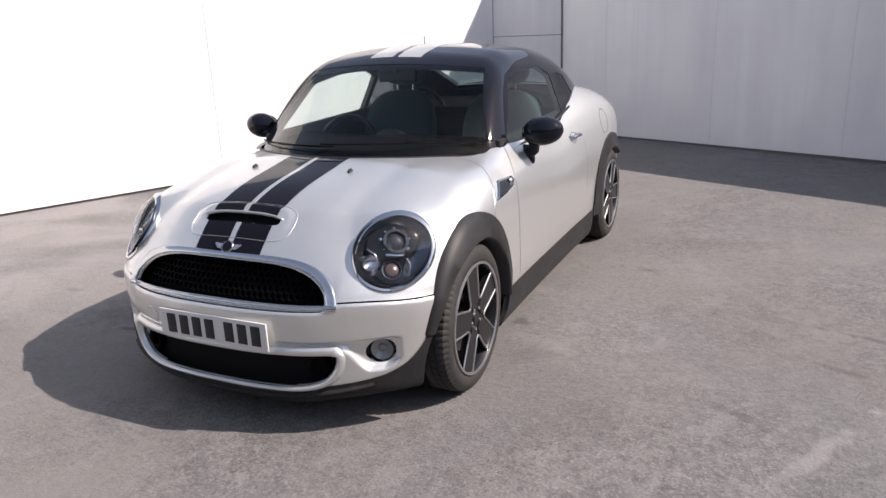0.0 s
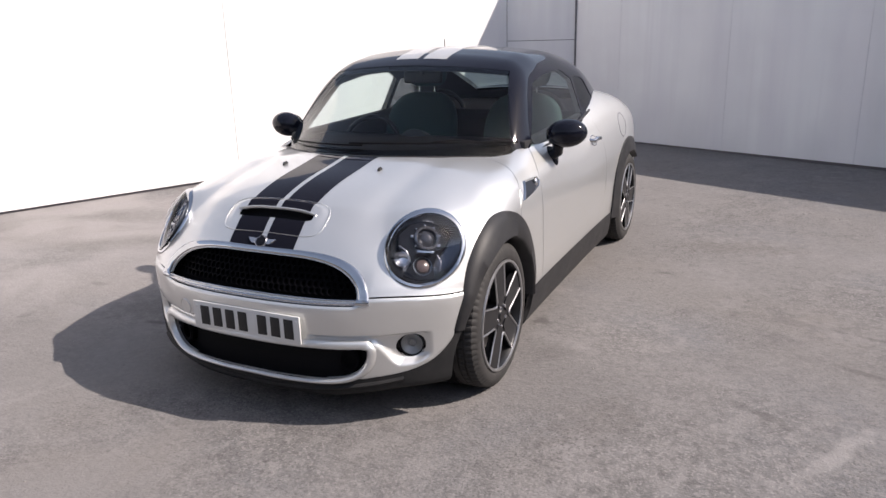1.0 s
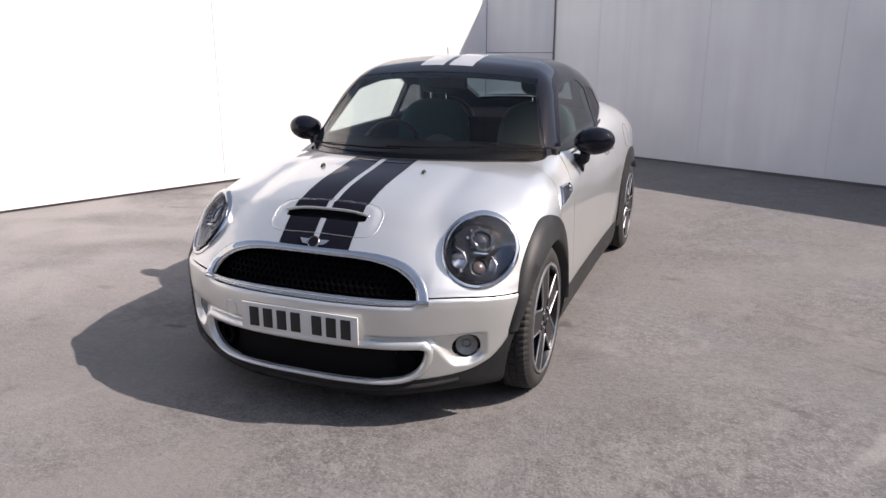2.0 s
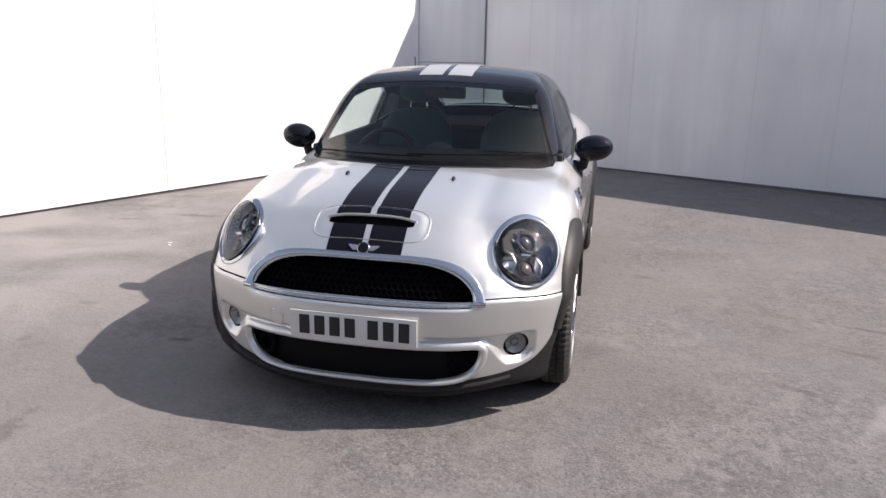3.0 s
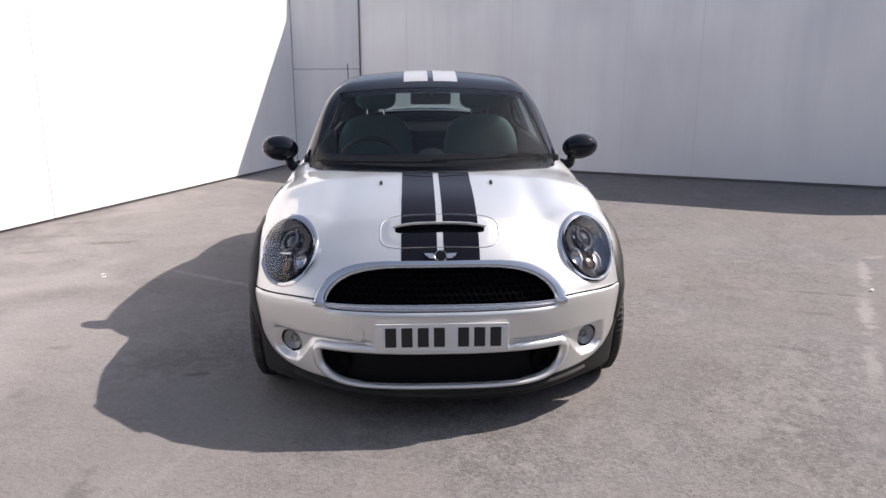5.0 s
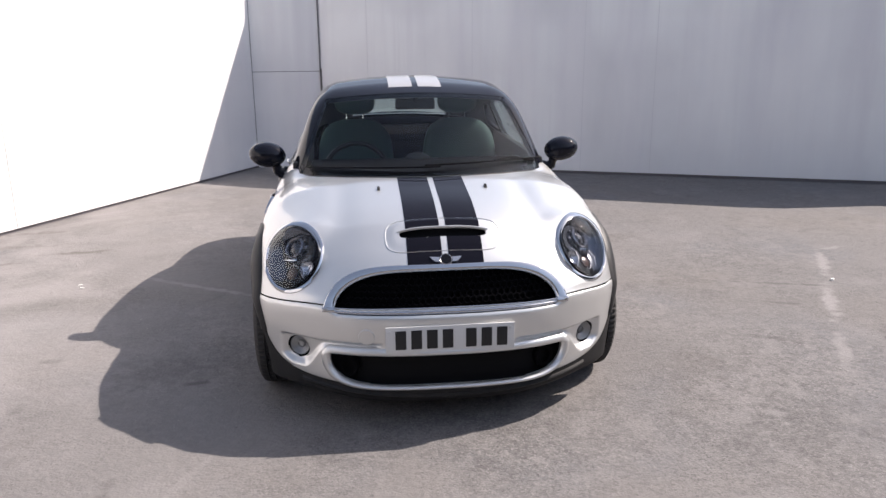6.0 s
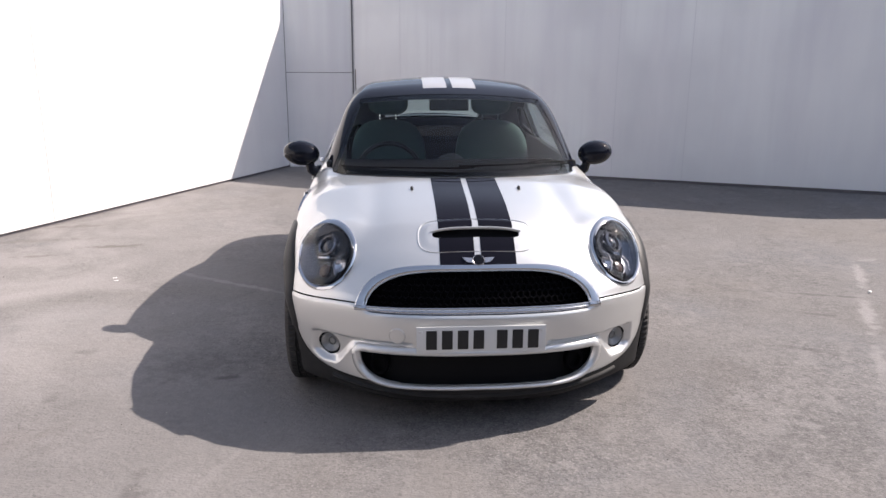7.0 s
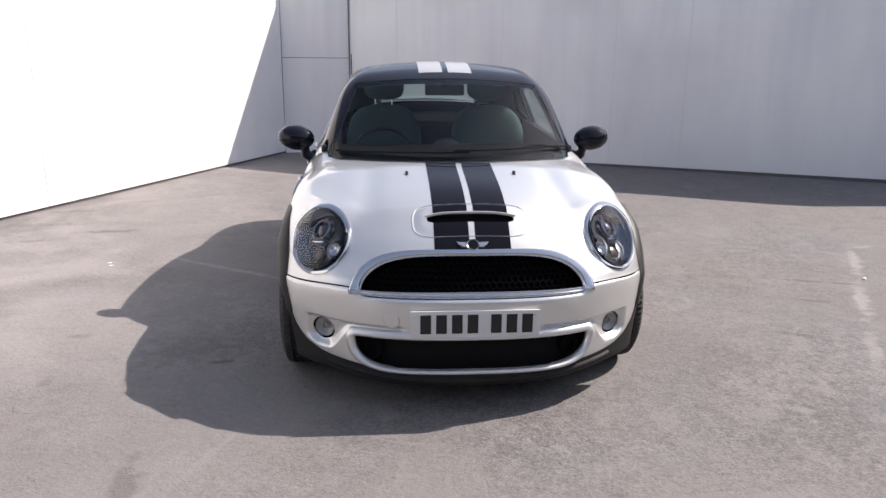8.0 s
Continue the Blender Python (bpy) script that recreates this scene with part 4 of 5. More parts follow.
grille = inset_panel("grille", lambda p: grille_hole(p, 0.015), 0.055, M["dark"], car, "black radiator grille in a chrome surround")
ga = np.radians(np.linspace(-90, 90, 120))


def rolled_band(name, inner, outer, f, height, material, parent, label="", closed=True, rows=7, skew=0.5, swell=0.6):
    """A band with a rounded section between two rows of points on the solid f; skew: where along the section it stands highest."""
    a, b = np.asarray(inner), np.asarray(outer)
    n = len(a)
    bm = bmesh.new()
    net = []
    for r in range(rows):
        u = r / (rows - 1)
        q = a + (b - a) * u
        w = 0.5 * u / skew if u < skew else 0.5 + 0.5 * (u - skew) / (1 - skew)
        lift = height * math.sin(math.pi * w)**swell - (0.006 if r in (0, rows - 1) else 0)
        q = q + gradient(f, q) * lift
        net.append([bm.verts.new(c) for c in q.tolist()])
    for r in range(rows - 1):
        for i in range(n if closed else n - 1):
            j = (i + 1) % n
            bm.faces.new((net[r][i], net[r][j], net[r + 1][j], net[r + 1][i]))
    if not closed:
        for i in (0, n - 1):
            bm.faces.new([row[i] for row in net])
    return part(name, bm, material, parent, label, angle=70)


gu = np.sign(np.sin(ga)) * np.abs(np.sin(ga))**0.7
rolled_band("grille_surround", on_front(0.460 * gu, grille_top(0.460 * gu)), on_front(0.508 * gu, surround_outer(0.508 * gu)), body, 0.008, M["chrome"], grille, "broad chrome grille surround", closed=False, rows=9, skew=0.6, swell=0.35)
bx = np.linspace(-0.507, 0.507, 80)
rolled_band("grille_base_strip", on_front(bx, grille_foot(bx) + 0.002), on_front(bx, grille_foot(bx) - 0.007), body, 0.006, M["chrome"], grille, "thin chrome strip under the grille", closed=False, rows=5)
rolled_band("grille_ledge", on_front(bx, grille_foot(bx) - 0.008), on_front(bx, np.full(80, 0.504)), body, 0.002, M["satin"], grille, "dull silver ledge under the grille", closed=False, rows=5)
for sgn in (1, -1):
    ex = sgn * np.linspace(0.458, 0.504, 10)
    rolled_band("grille_end_cap", on_front(ex, np.full(10, 0.530)), on_front(ex, np.full(10, 0.503)), body, 0.007, M["chrome"], grille, "", closed=False, rows=6)


def honeycomb(hole, pitch, depth, wall_w, box_x, box_z):
    """Hexagon cells that fill an opening."""
    bm = bmesh.new()
    rows_n = int((box_z[1] - box_z[0]) / (pitch * 0.866)) + 1
    cols_n = int((box_x[1] - box_x[0]) / pitch) + 1
    r, c = np.meshgrid(np.arange(rows_n), np.arange(cols_n), indexing="ij")
    mids = np.stack([box_x[0] + c * pitch + (r % 2) * pitch / 2, np.full(r.shape, -0.4), box_z[0] + r * pitch * 0.866], -1).reshape(-1, 3)
    mids = mids[hole(mids) < -0.004]
    a = np.radians(np.arange(6) * 60 + 30)
    pts = []
    for rad, d in ((pitch * 0.577, depth), (pitch * 0.577 - wall_w, depth), (pitch * 0.577 - wall_w, depth + 0.02)):
        p = on_front((mids[:, :1] + rad * np.cos(a)).ravel(), (mids[:, 2:] + rad * np.sin(a)).ravel())
        p[:, 1] += d
        pts.append(p.reshape(-1, 6, 3))
    for i in range(len(mids)):
        rings = [[bm.verts.new(q) for q in p[i].tolist()] for p in pts]
        for u, w in ((0, 1), (1, 2)):
            for k in range(6):
                bm.faces.new((rings[u][k], rings[u][(k + 1) % 6], rings[w][(k + 1) % 6], rings[w][k]))
    return bm


part("grille_mesh", honeycomb(grille_hole, 0.026, 0.036, 0.0022, (-0.48, 0.48), (0.515, 0.67)), M["mesh"], grille, "black honeycomb grille mesh")
xs_i = np.linspace(-0.53, 0.53, 40)
ys_i = on_front(xs_i, np.full(40, 0.26))[:, 1] + 0.055
intake = mesh_ob("lower_intake", np.concatenate([np.stack([xs_i, ys_i, np.full(40, z)], 1) for z in (0.17, 0.40)]), [(i, i + 1, i + 41, i + 40) for i in range(39)], M["dark"], car, "black lower air intake")


def intake_edge(width, top, low):
    """The intake's outline, clockwise from its upper corner, as points on the body."""
    side = np.linspace(0, 1, 60)
    x = width * np.cos(math.pi * side)
    x = np.sign(x) * width * (np.abs(x) / width)**0.45
    z_low = INTAKE_TOP - low * np.maximum(0, 1 - (np.abs(x) / width)**7)**(1 / 2.4)
    x_top = np.linspace(-width, width, 42)[1:-1]
    drop = 0.012 * np.maximum(0, (np.abs(x_top) - width + 0.03) / 0.03)**2
    return on_front(np.concatenate([x, x_top]), np.concatenate([z_low, top - drop]))


rolled_band("intake_rim", intake_edge(INTAKE_W - 0.004, INTAKE_TOP - 0.002, INTAKE_H - 0.004), intake_edge(INTAKE_W + 0.030, INTAKE_TOP + 0.034, INTAKE_H + 0.018), body, 0.017, M["paint"], bumper, "thick rounded silver rim of the intake", skew=0.4)
for sgn in (1, -1):
    duct = lathe([(0.026, 0.02), (0.036, 0.024), (0.044, 0.018), (0.047, -0.03)], 32, Matrix.Translation((sgn * 0.405, -0.372, 0.270)) @ Matrix.Rotation(radians(90), 4, "X") @ Matrix.Rotation(radians(14 * sgn), 4, "Y") @ Matrix.Diagonal((0.95, 1.2, 1, 1)))
    part("brake_duct", duct, M["mesh"], intake, "black duct behind the intake's end")
lip_x = np.linspace(-0.60, 0.60, 60)
strip_along("splitter", on_front(lip_x, 0.142 + 0.05 * (lip_x / 0.6)**2), on_front(lip_x, 0.160 + 0.05 * (lip_x / 0.6)**2), body, 0.010, 0.004, M["lip"], car, "black plastic lip below the bumper", closed=False)

# fog lamps
for sgn in (1, -1):
    pocket = panel("fog_lamp", body, *[(lambda vt: (vt[0], vt[1]))(clip(*clip(BODY_V, BODY_T, lambda p: -fog_hole(p)), lambda p: sgn * p[:, 0]))][0], M["lamp_black"], car, "round front fog lamp", out=-0.03, deep=-0.03)
    c = on_front([sgn * FOG_C[0]], [FOG_C[2]])[0]
    n = Vector((sgn * 0.35, -0.93, 0.0)).normalized()
    turn = n.to_track_quat("Z", "Y").to_matrix().to_4x4()
    m = Matrix.Translation(Vector(c.tolist()) - n * 0.012) @ turn
    part("lamp_ring", lathe([(0.041, 0.001), (0.0435, 0.004), (0.046, 0.002), (0.048, -0.02)], 36, m), M["plastic"], pocket)
    part("lamp_bowl", lathe([(0.0, -0.016), (0.012, -0.016), (0.014, -0.008), (0.018, -0.014), (0.034, -0.004), (0.042, 0.003)], 36, m), M["fog_bowl"], pocket)
    part("lamp_lens", lathe([(0.0, 0.013), (0.015, 0.0125), (0.030, 0.009), (0.042, 0.002)], 36, m), M["lens"], pocket).visible_shadow = False

# number plate
plate = part("number_plate", box((0.52, 0.008, 0.111), (0, -0.481, 0.405), 0.003), M["plate"], car, "white front number plate with dark characters")
for k, x in enumerate([-0.2, -0.137, -0.074, -0.011, 0.083, 0.146, 0.209]):
    part("plate_bar", box((0.043, 0.003, 0.079), (x, -0.4855, 0.405), 0.001), M["ink"], plate)
for sgn in (1, -1):
    part("plate_screw", lathe([(0, 0.003), (0.006, 0.002), (0.007, 0)], 12, Matrix.Translation((sgn * 0.243, -0.485, 0.44)) @ Matrix.Rotation(radians(90), 4, "X")), M["plate"], plate)
part("tow_cover", lathe([(0.0, 0.002), (0.030, 0.002), (0.0315, 0.0005), (0.0325, 0.002), (0.034, 0.0)], 40, Matrix.Translation(on_front([-0.335], [0.412])[0].tolist()) @ Vector(gradient(body, on_front([-0.335], [0.412]))[0].tolist()).to_track_quat("Z", "Y").to_matrix().to_4x4()), M["paint"], bumper, "round towing-eye cover")


# ---- headlamps ----
def lamp_point(u, w, sgn, d=0.0):
    p = INNER_C + u * INNER_U + w * INNER_V + d * INNER_N
    return p * [sgn, 1, 1]


def on_lamp(u, w, sgn):
    u, w = np.asarray(u, float), np.asarray(w, float)
    o = (LAMP_C - LAMP_N * 0.14 + u[:, None] * RING_U + w[:, None] * RING_V) * [sgn, 1, 1]
    return shoot(body, o, np.tile(LAMP_N * [sgn, 1, 1], (len(u), 1)), 0.4)


def lamp_matrix(sgn, u, w, d):
    z = Vector((INNER_N * [sgn, 1, 1]).tolist())
    y = Vector((INNER_V * [sgn, 1, 1]).tolist())
    x = y.cross(z)
    m = Matrix((x, y, z)).transposed().to_4x4()
    m.translation = Vector(lamp_point(u, w, sgn, d).tolist())
    return m


la = np.radians(np.linspace(0, 360, 72, endpoint=False))
for sgn in (1, -1):
    deep = -0.075
    squash = Matrix.Rotation(sgn * LAMP_LEAN, 4, "Z") @ Matrix.Diagonal((LAMP_A / 0.146, LAMP_B / 0.146, 1, 1))
    lamp = part("headlamp", lathe([(0.0, deep), (0.08, deep), (0.115, -0.06), (0.138, -0.035), (0.146, -0.022)], 56, lamp_matrix(sgn, 0, 0, 0) @ squash), M["lamp_bowl"], car, "round headlamp with a chrome ring and clear cover")
    strip_along("lamp_ring", on_lamp((LAMP_A - 0.015) * np.cos(la), (LAMP_B - 0.015) * np.sin(la), sgn), on_lamp((LAMP_A + 0.003) * np.cos(la), (LAMP_B + 0.003) * np.sin(la), sgn), body, 0.005, 0.004, M["chrome"], lamp, "chrome ring")
    v, t = clip(*clip(BODY_V, BODY_T, lambda p: -lamp_hole(p, -0.008)), lambda p: sgn * p[:, 0])
    mesh_ob("lamp_lens", v + gradient(body, v) * 0.002, t, M["lens"], lamp, "clear lamp cover", normals=gradient(body, v)).visible_shadow = False
    part("projector_ring", lathe([(0.036, -0.03), (0.038, 0.012), (0.043, 0.017), (0.049, 0.012), (0.052, -0.03)], 40, lamp_matrix(sgn, 0.012, 0.046, -0.042)), M["satin_dark"], lamp)
    part("projector_lens", lathe([(0.0, 0.014), (0.012, 0.0125), (0.024, 0.008), (0.034, -0.004)], 32, lamp_matrix(sgn, 0.012, 0.046, -0.042)), M["projector"], lamp, "dark glass projector lens")
    part("indicator", lathe([(0.0, 0.010), (0.012, 0.009), (0.024, 0.004), (0.031, -0.01), (0.033, -0.03)], 32, lamp_matrix(sgn, -0.008, -0.066, -0.045)), M["amber"], lamp, "brownish indicator lamp")
    part("indicator_ring", lathe([(0.032, -0.02), (0.034, 0.002), (0.038, 0.004), (0.041, -0.02)], 32, lamp_matrix(sgn, -0.008, -0.066, -0.045)), M["lamp_bowl"], lamp)
    # black middle plate that leaves a silver crescent outside and a lobe inside
    plate_pts = [(.100, .105), (.118, .070), (.090, .012), (.052, -.030), (.040, -.065), (.040, -.122), (-.03, -.128), (-.078, -.09), (-.05, -.06), (-.056, -.029), (-.108, .008), (-.10, .065), (-.05, .112), (.02, .132)]
    part("bezel", extrude_outline([(sgn * u * 0.93, w * 0.93) for u, w in (plate_pts if sgn < 0 else plate_pts[::-1])], 0.010, lamp_matrix(sgn, 0.0, 0.0, -0.058), 0.003), M["lamp_black"], lamp, "black lamp bezel")
    part("reflector", lathe([(0.0, -0.012), (0.016, -0.009), (0.028, 0.0), (0.032, 0.008)], 28, lamp_matrix(sgn, -0.086, -0.042, -0.050)), M["reflector"], lamp)
    for u, w in ((0.052, 0.075), (-0.045, 0.055), (0.058, 0.020)):
        part("bezel_stud", lathe([(0.0, 0.009), (0.005, 0.008), (0.008, 0.0)], 14, lamp_matrix(sgn, u, w, -0.049)), M["chrome"], lamp)
    for k in range(9):
        a = radians(40 * k + 15)
        part("projector_stud", lathe([(0.0, 0.006), (0.003, 0.005), (0.0045, 0.0)], 10, lamp_matrix(sgn, 0.012 + 0.056 * math.cos(a), 0.046 + 0.056 * math.sin(a), -0.044)), M["chrome"], lamp)
    part("bezel_fin", tube([lamp_point(-0.098, 0.012, sgn, -0.038), lamp_point(-0.072, -0.012, sgn, -0.030), lamp_point(-0.060, -0.045, sgn, -0.034), lamp_point(-0.082, -0.085, sgn, -0.042)], 0.005, 8, flat=0.6), M["satin_dark"], lamp)
    part("bezel_fin", tube([lamp_point(0.050, -0.020, sgn, -0.040), lamp_point(0.062, -0.052, sgn, -0.034), lamp_point(0.055, -0.090, sgn, -0.040)], 0.004, 8, flat=0.6), M["satin_dark"], lamp)
    part("bezel_bar", tube([lamp_point(-0.03, -0.012, sgn, -0.03), lamp_point(0.0, -0.017, sgn, -0.022), lamp_point(0.035, -0.012, sgn, -0.03)], 0.006, 8), M["chrome"], lamp)

# ---- bonnet details ----
scoop_slot = inset_panel("scoop_mouth", lambda p: np.where((p[:, 2] > 0.7) & (p[:, 1] < 0), slot(p) * 0.02, 1.0), 0.035, M["dark"], bonnet, "dark mouth of the bonnet scoop")


def on_bonnet(x, y, lift=0.0):
    x, y = np.asarray(x, float), np.asarray(y, float)
    o = np.stack([x, y, np.full_like(x, 0.56)], 1)
    p = shoot(body, o, np.tile([0, 0, 1.0], (len(x), 1)), 0.6)
    return p + gradient(body, p) * lift if lift else p


sa = np.radians(np.linspace(0, 360, 120, endpoint=False))


def scoop_edge(k):
    x = 0.243 * k * np.sign(np.cos(sa)) * np.abs(np.cos(sa))**0.36
    w = np.maximum(0, 1 - (np.abs(x) / (0.243 * k))**6)**(1 / 3)
    return on_bonnet(x, -0.237 + 0.072 * k * w * np.sign(np.sin(sa)))


strip_along("scoop_line", scoop_edge(0.985), scoop_edge(1.015), body, 0.0016, 0.001, M["paint"], bonnet, "raised silver edge round the scoop")
lx = np.linspace(-0.19, 0.19, 40)
bow = -0.223 - 0.010 * (lx / 0.19)**4
rolled_band("scoop_lip", on_bonnet(lx, bow + 0.001), on_bonnet(lx, bow + 0.008), body, 0.006, M["paint"], bonnet, "thin raised silver lip over the scoop mouth", closed=False, rows=5)

# winged emblem as plain shapes
n_e = Vector(gradient(body, on_bonnet([0.0], [-0.340]))[0].tolist())
em = Matrix.Translation(on_bonnet([0.0], [-0.340])[0].tolist()) @ Matrix((Vector((1, 0, 0)), n_e.cross(Vector((1, 0, 0))), n_e)).transposed().to_4x4()
emblem = part("emblem", lathe([(0.0, 0.006), (0.021, 0.006), (0.024, 0.008), (0.0265, 0.006), (0.028, 0.0)], 36, em), M["satin_dark"], bonnet, "round winged chrome emblem")
part("emblem_disc", lathe([(0.0, 0.0078), (0.0215, 0.0072)], 28, em), M["lamp_black"], bonnet)
for sgn in (1, -1):
    pts = [(sgn * 0.026, 0.012), (sgn * 0.066, 0.014), (sgn * 0.058, 0.002), (sgn * 0.044, -0.010), (sgn * 0.026, -0.012)]
    part("emblem_wing", extrude_outline(pts if sgn < 0 else pts[::-1], 0.006, em, 0.002), M["satin"], bonnet)
    part("washer_jet", tube([on_bonnet([sgn * 0.252], [0.178 + d])[0] + np.array([0, 0, h]) for d, h in ((0.012, -0.002), (0.006, 0.007), (-0.006, 0.008), (-0.012, -0.002))], 0.007, 8), M["plastic"], bonnet, "black washer jet")

# ---- screen foot, wipers ----
cx = np.linspace(-0.665, 0.665, 50)
cy = 0.325 + 0.93 * cx**2


def on_screen(x, z, lift=0.0):
    p = np.array([[x, float(screen_y(abs(x), z)), z]])
    return Vector((p + gradient(cabin, p) * lift)[0].tolist())


foot = [(float(x), float(y) - 0.006, float(z) - 0.003) for x, y, z in zip(cx, cy, on_bonnet(cx, np.minimum(cy, 0.9) - 0.01)[:, 2])]
part("cowl_seal", tube(foot, 0.008, 8, taper=[min(1, 0.2 + 0.2 * min(i, 49 - i)) for i in range(50)]), M["plastic"], car, "black seal along the bonnet's rear edge")
for x0, x1, z0, z1 in ((-0.015, 0.655, 0.970, 0.945), (-0.60, 0.06, 0.930, 0.963)):
    xs_w = np.linspace(x0, x1, 12)
    blade = [on_screen(float(x), float(z0 + (z1 - z0) * (x - x0) / (x1 - x0)) + 0.009 * math.sin(math.pi * (x - x0) / (x1 - x0)), 0.014) for x in xs_w]
    wiper = part("wiper", tube(blade, 0.0034, 8, flat=1.3), M["dark"], car, "black windscreen wiper")
    if x0 > -0.3:
        part("wiper_arm", tube([on_screen(x1 - 0.02, 0.93, 0.012), on_screen((x0 + x1) / 2 + 0.12, 0.968, 0.022), blade[6] + Vector((0, -0.006, 0.006))], 0.0040, 8), M["dark"], wiper)

# ---- door mirrors ----
for sgn in (1, -1):
    bm = bmesh.new()
    bmesh.ops.create_uvsphere(bm, u_segments=40, v_segments=24, radius=1)
    for v_ in bm.verts:
        v_.co.y = v_.co.y * (0.8 if v_.co.y > 0 else 1.0)
    bmesh.ops.scale(bm, vec=(0.103, 0.078, 0.070), verts=bm.verts)
    for v_ in bm.verts:
        if v_.co.y > 0.03:
            v_.co.y = 0.03 + (v_.co.y - 0.03) * 0.15
    bmesh.ops.transform(bm, matrix=Matrix.Translation((sgn * 0.846, 1.0, 0.972)) @ Matrix.Rotation(radians(-6 * sgn), 4, "Y") @ Matrix.Rotation(radians(10 * sgn), 4, "Z"), verts=bm.verts)
    mirror = part("door_mirror", bm, M["black_paint"], car, "rounded glossy black door mirror")
    foot_p = on_side([1.03], [0.852], sgn)[0]
    part("mirror_stalk", tube([(foot_p[0] - sgn * 0.02, 1.025, 0.850), (sgn * 0.797, 1.015, 0.880), (sgn * 0.803, 1.005, 0.912), (sgn * 0.815, 0.995, 0.945)], 0.032, 14, taper=[1.35, 1.1, 0.95, 1.0], flat=0.8), M["black_paint"], mirror)
    part("mirror_foot", lathe([(0.0, 0.020), (0.025, 0.018), (0.042, 0.009), (0.050, -0.012)], 28, Matrix.Translation((float(foot_p[0]), 1.03, 0.850)) @ Vector((sgn * 0.9, -0.1, 0.3)).to_track_quat("Z", "Y").to_matrix().to_4x4() @ Matrix.Diagonal((0.85, 1.15, 1, 1))), M["black_paint"], mirror)
    bm = lathe([(0.0, 0.0), (0.06, 0.0)], 32, Matrix.Translation((sgn * 0.846, 1.043, 0.972)) @ Matrix.Rotation(radians(-90), 4, "X") @ Matrix.Diagonal((1.35, 0.95, 1, 1)))
    part("mirror_glass", bm, M["chrome"], mirror)

# ---- flank details ----
for sgn, door in ((1, doors[0]), (-1, doors[1])):
    hp = on_side([1.76, 1.82, 1.88], [0.828, 0.835, 0.828], sgn, 0.012)
    handle = part("door_handle", tube([hp[0] - [sgn * 0.02, 0, 0], hp[0] + [sgn * 0.012, 0.006, 0], hp[1] + [sgn * 0.018, 0, 0], hp[2] + [sgn * 0.012, -0.006, 0], hp[2] - [sgn * 0.02, 0, 0]], 0.012, 10), M["chrome"], door, "chrome door handle")
    ca = np.radians(np.linspace(0, 360, 40, endpoint=False))
    strip_along("handle_recess", on_side(1.82 + 0.05 * np.cos(ca), 0.820 + 0.028 * np.sin(ca), sgn), on_side(1.82 + 0.054 * np.cos(ca), 0.820 + 0.032 * np.sin(ca), sgn), body, 0.001, 0.001, M["satin"], door)
    # side repeater in a chrome frame on the scuttle panel
    corners = [(0.462, 0.742), (0.600, 0.750), (0.695, 0.766), (0.716, 0.788), (0.700, 0.806), (0.545, 0.812)]
    ring = []
    for k in range(len(corners)):
        a, b = np.array(corners[k]), np.array(corners[(k + 1) % len(corners)])
        ring += [a + (b - a) * s for s in np.linspace(0, 1, 10, endpoint=False)]
    ring = np.array(ring)
    mid = ring.mean(0)
    inn = mid + (ring - mid) * 0.87
    rep = strip_along("side_repeater", on_side(inn[:, 0], inn[:, 1], sgn), on_side(ring[:, 0], ring[:, 1], sgn), body, 0.006, 0.004, M["chrome"], car, "chrome-framed side repeater")
    core = on_side(np.append(inn[:, 0], mid[0]), np.append(inn[:, 1], mid[1]), sgn, 0.006)
    k = len(inn)
    mesh_ob("repeater_grille", core, [(k, i, (i + 1) % k) if sgn > 0 else (k, (i + 1) % k, i) for i in range(k)], M["lamp_bowl"], rep)
    lamp_p = on_side([0.672], [0.786], sgn, 0.008)[0]
    part("repeater_lamp", lathe([(0.0, 0.008), (0.014, 0.006), (0.021, 0.0)], 20, Matrix.Translation(lamp_p.tolist()) @ Vector((sgn, 0, 0.1)).to_track_quat("Z", "Y").to_matrix().to_4x4()), M["reflector"], rep)
fc = np.radians(np.linspace(0, 360, 50, endpoint=False))
strip_along("fuel_flap_ring", on_side(2.50 + 0.085 * np.cos(fc), 0.835 + 0.075 * np.sin(fc), 1), on_side(2.50 + 0.09 * np.cos(fc), 0.835 + 0.08 * np.sin(fc), 1), body, 0.001, 0.001, M["satin"], car, "ring of the round fuel flap")
part("aerial", tube([(-0.596, 2.74, 0.93), (-0.596, 2.70, 1.2), (-0.596, 2.67, 1.42)], 0.0035, 8), M["trim"], car, "thin black rear aerial")
for sgn in (1, -1):
    ys = np.linspace(0.885, 2.02, 40)
    zs = belt_z(ys) + 0.006
    o = np.stack([np.full(40, 0.0), ys, zs], 1)
    p = shoot(cabin, o, np.tile([float(sgn), 0, 0], (40, 1)), 1.2)
    part("belt_trim", tube([(q[0] + sgn * 0.002, q[1], q[2]) for q in p.tolist()], 0.009, 8), M["plastic"], car, "black trim under the side windows")

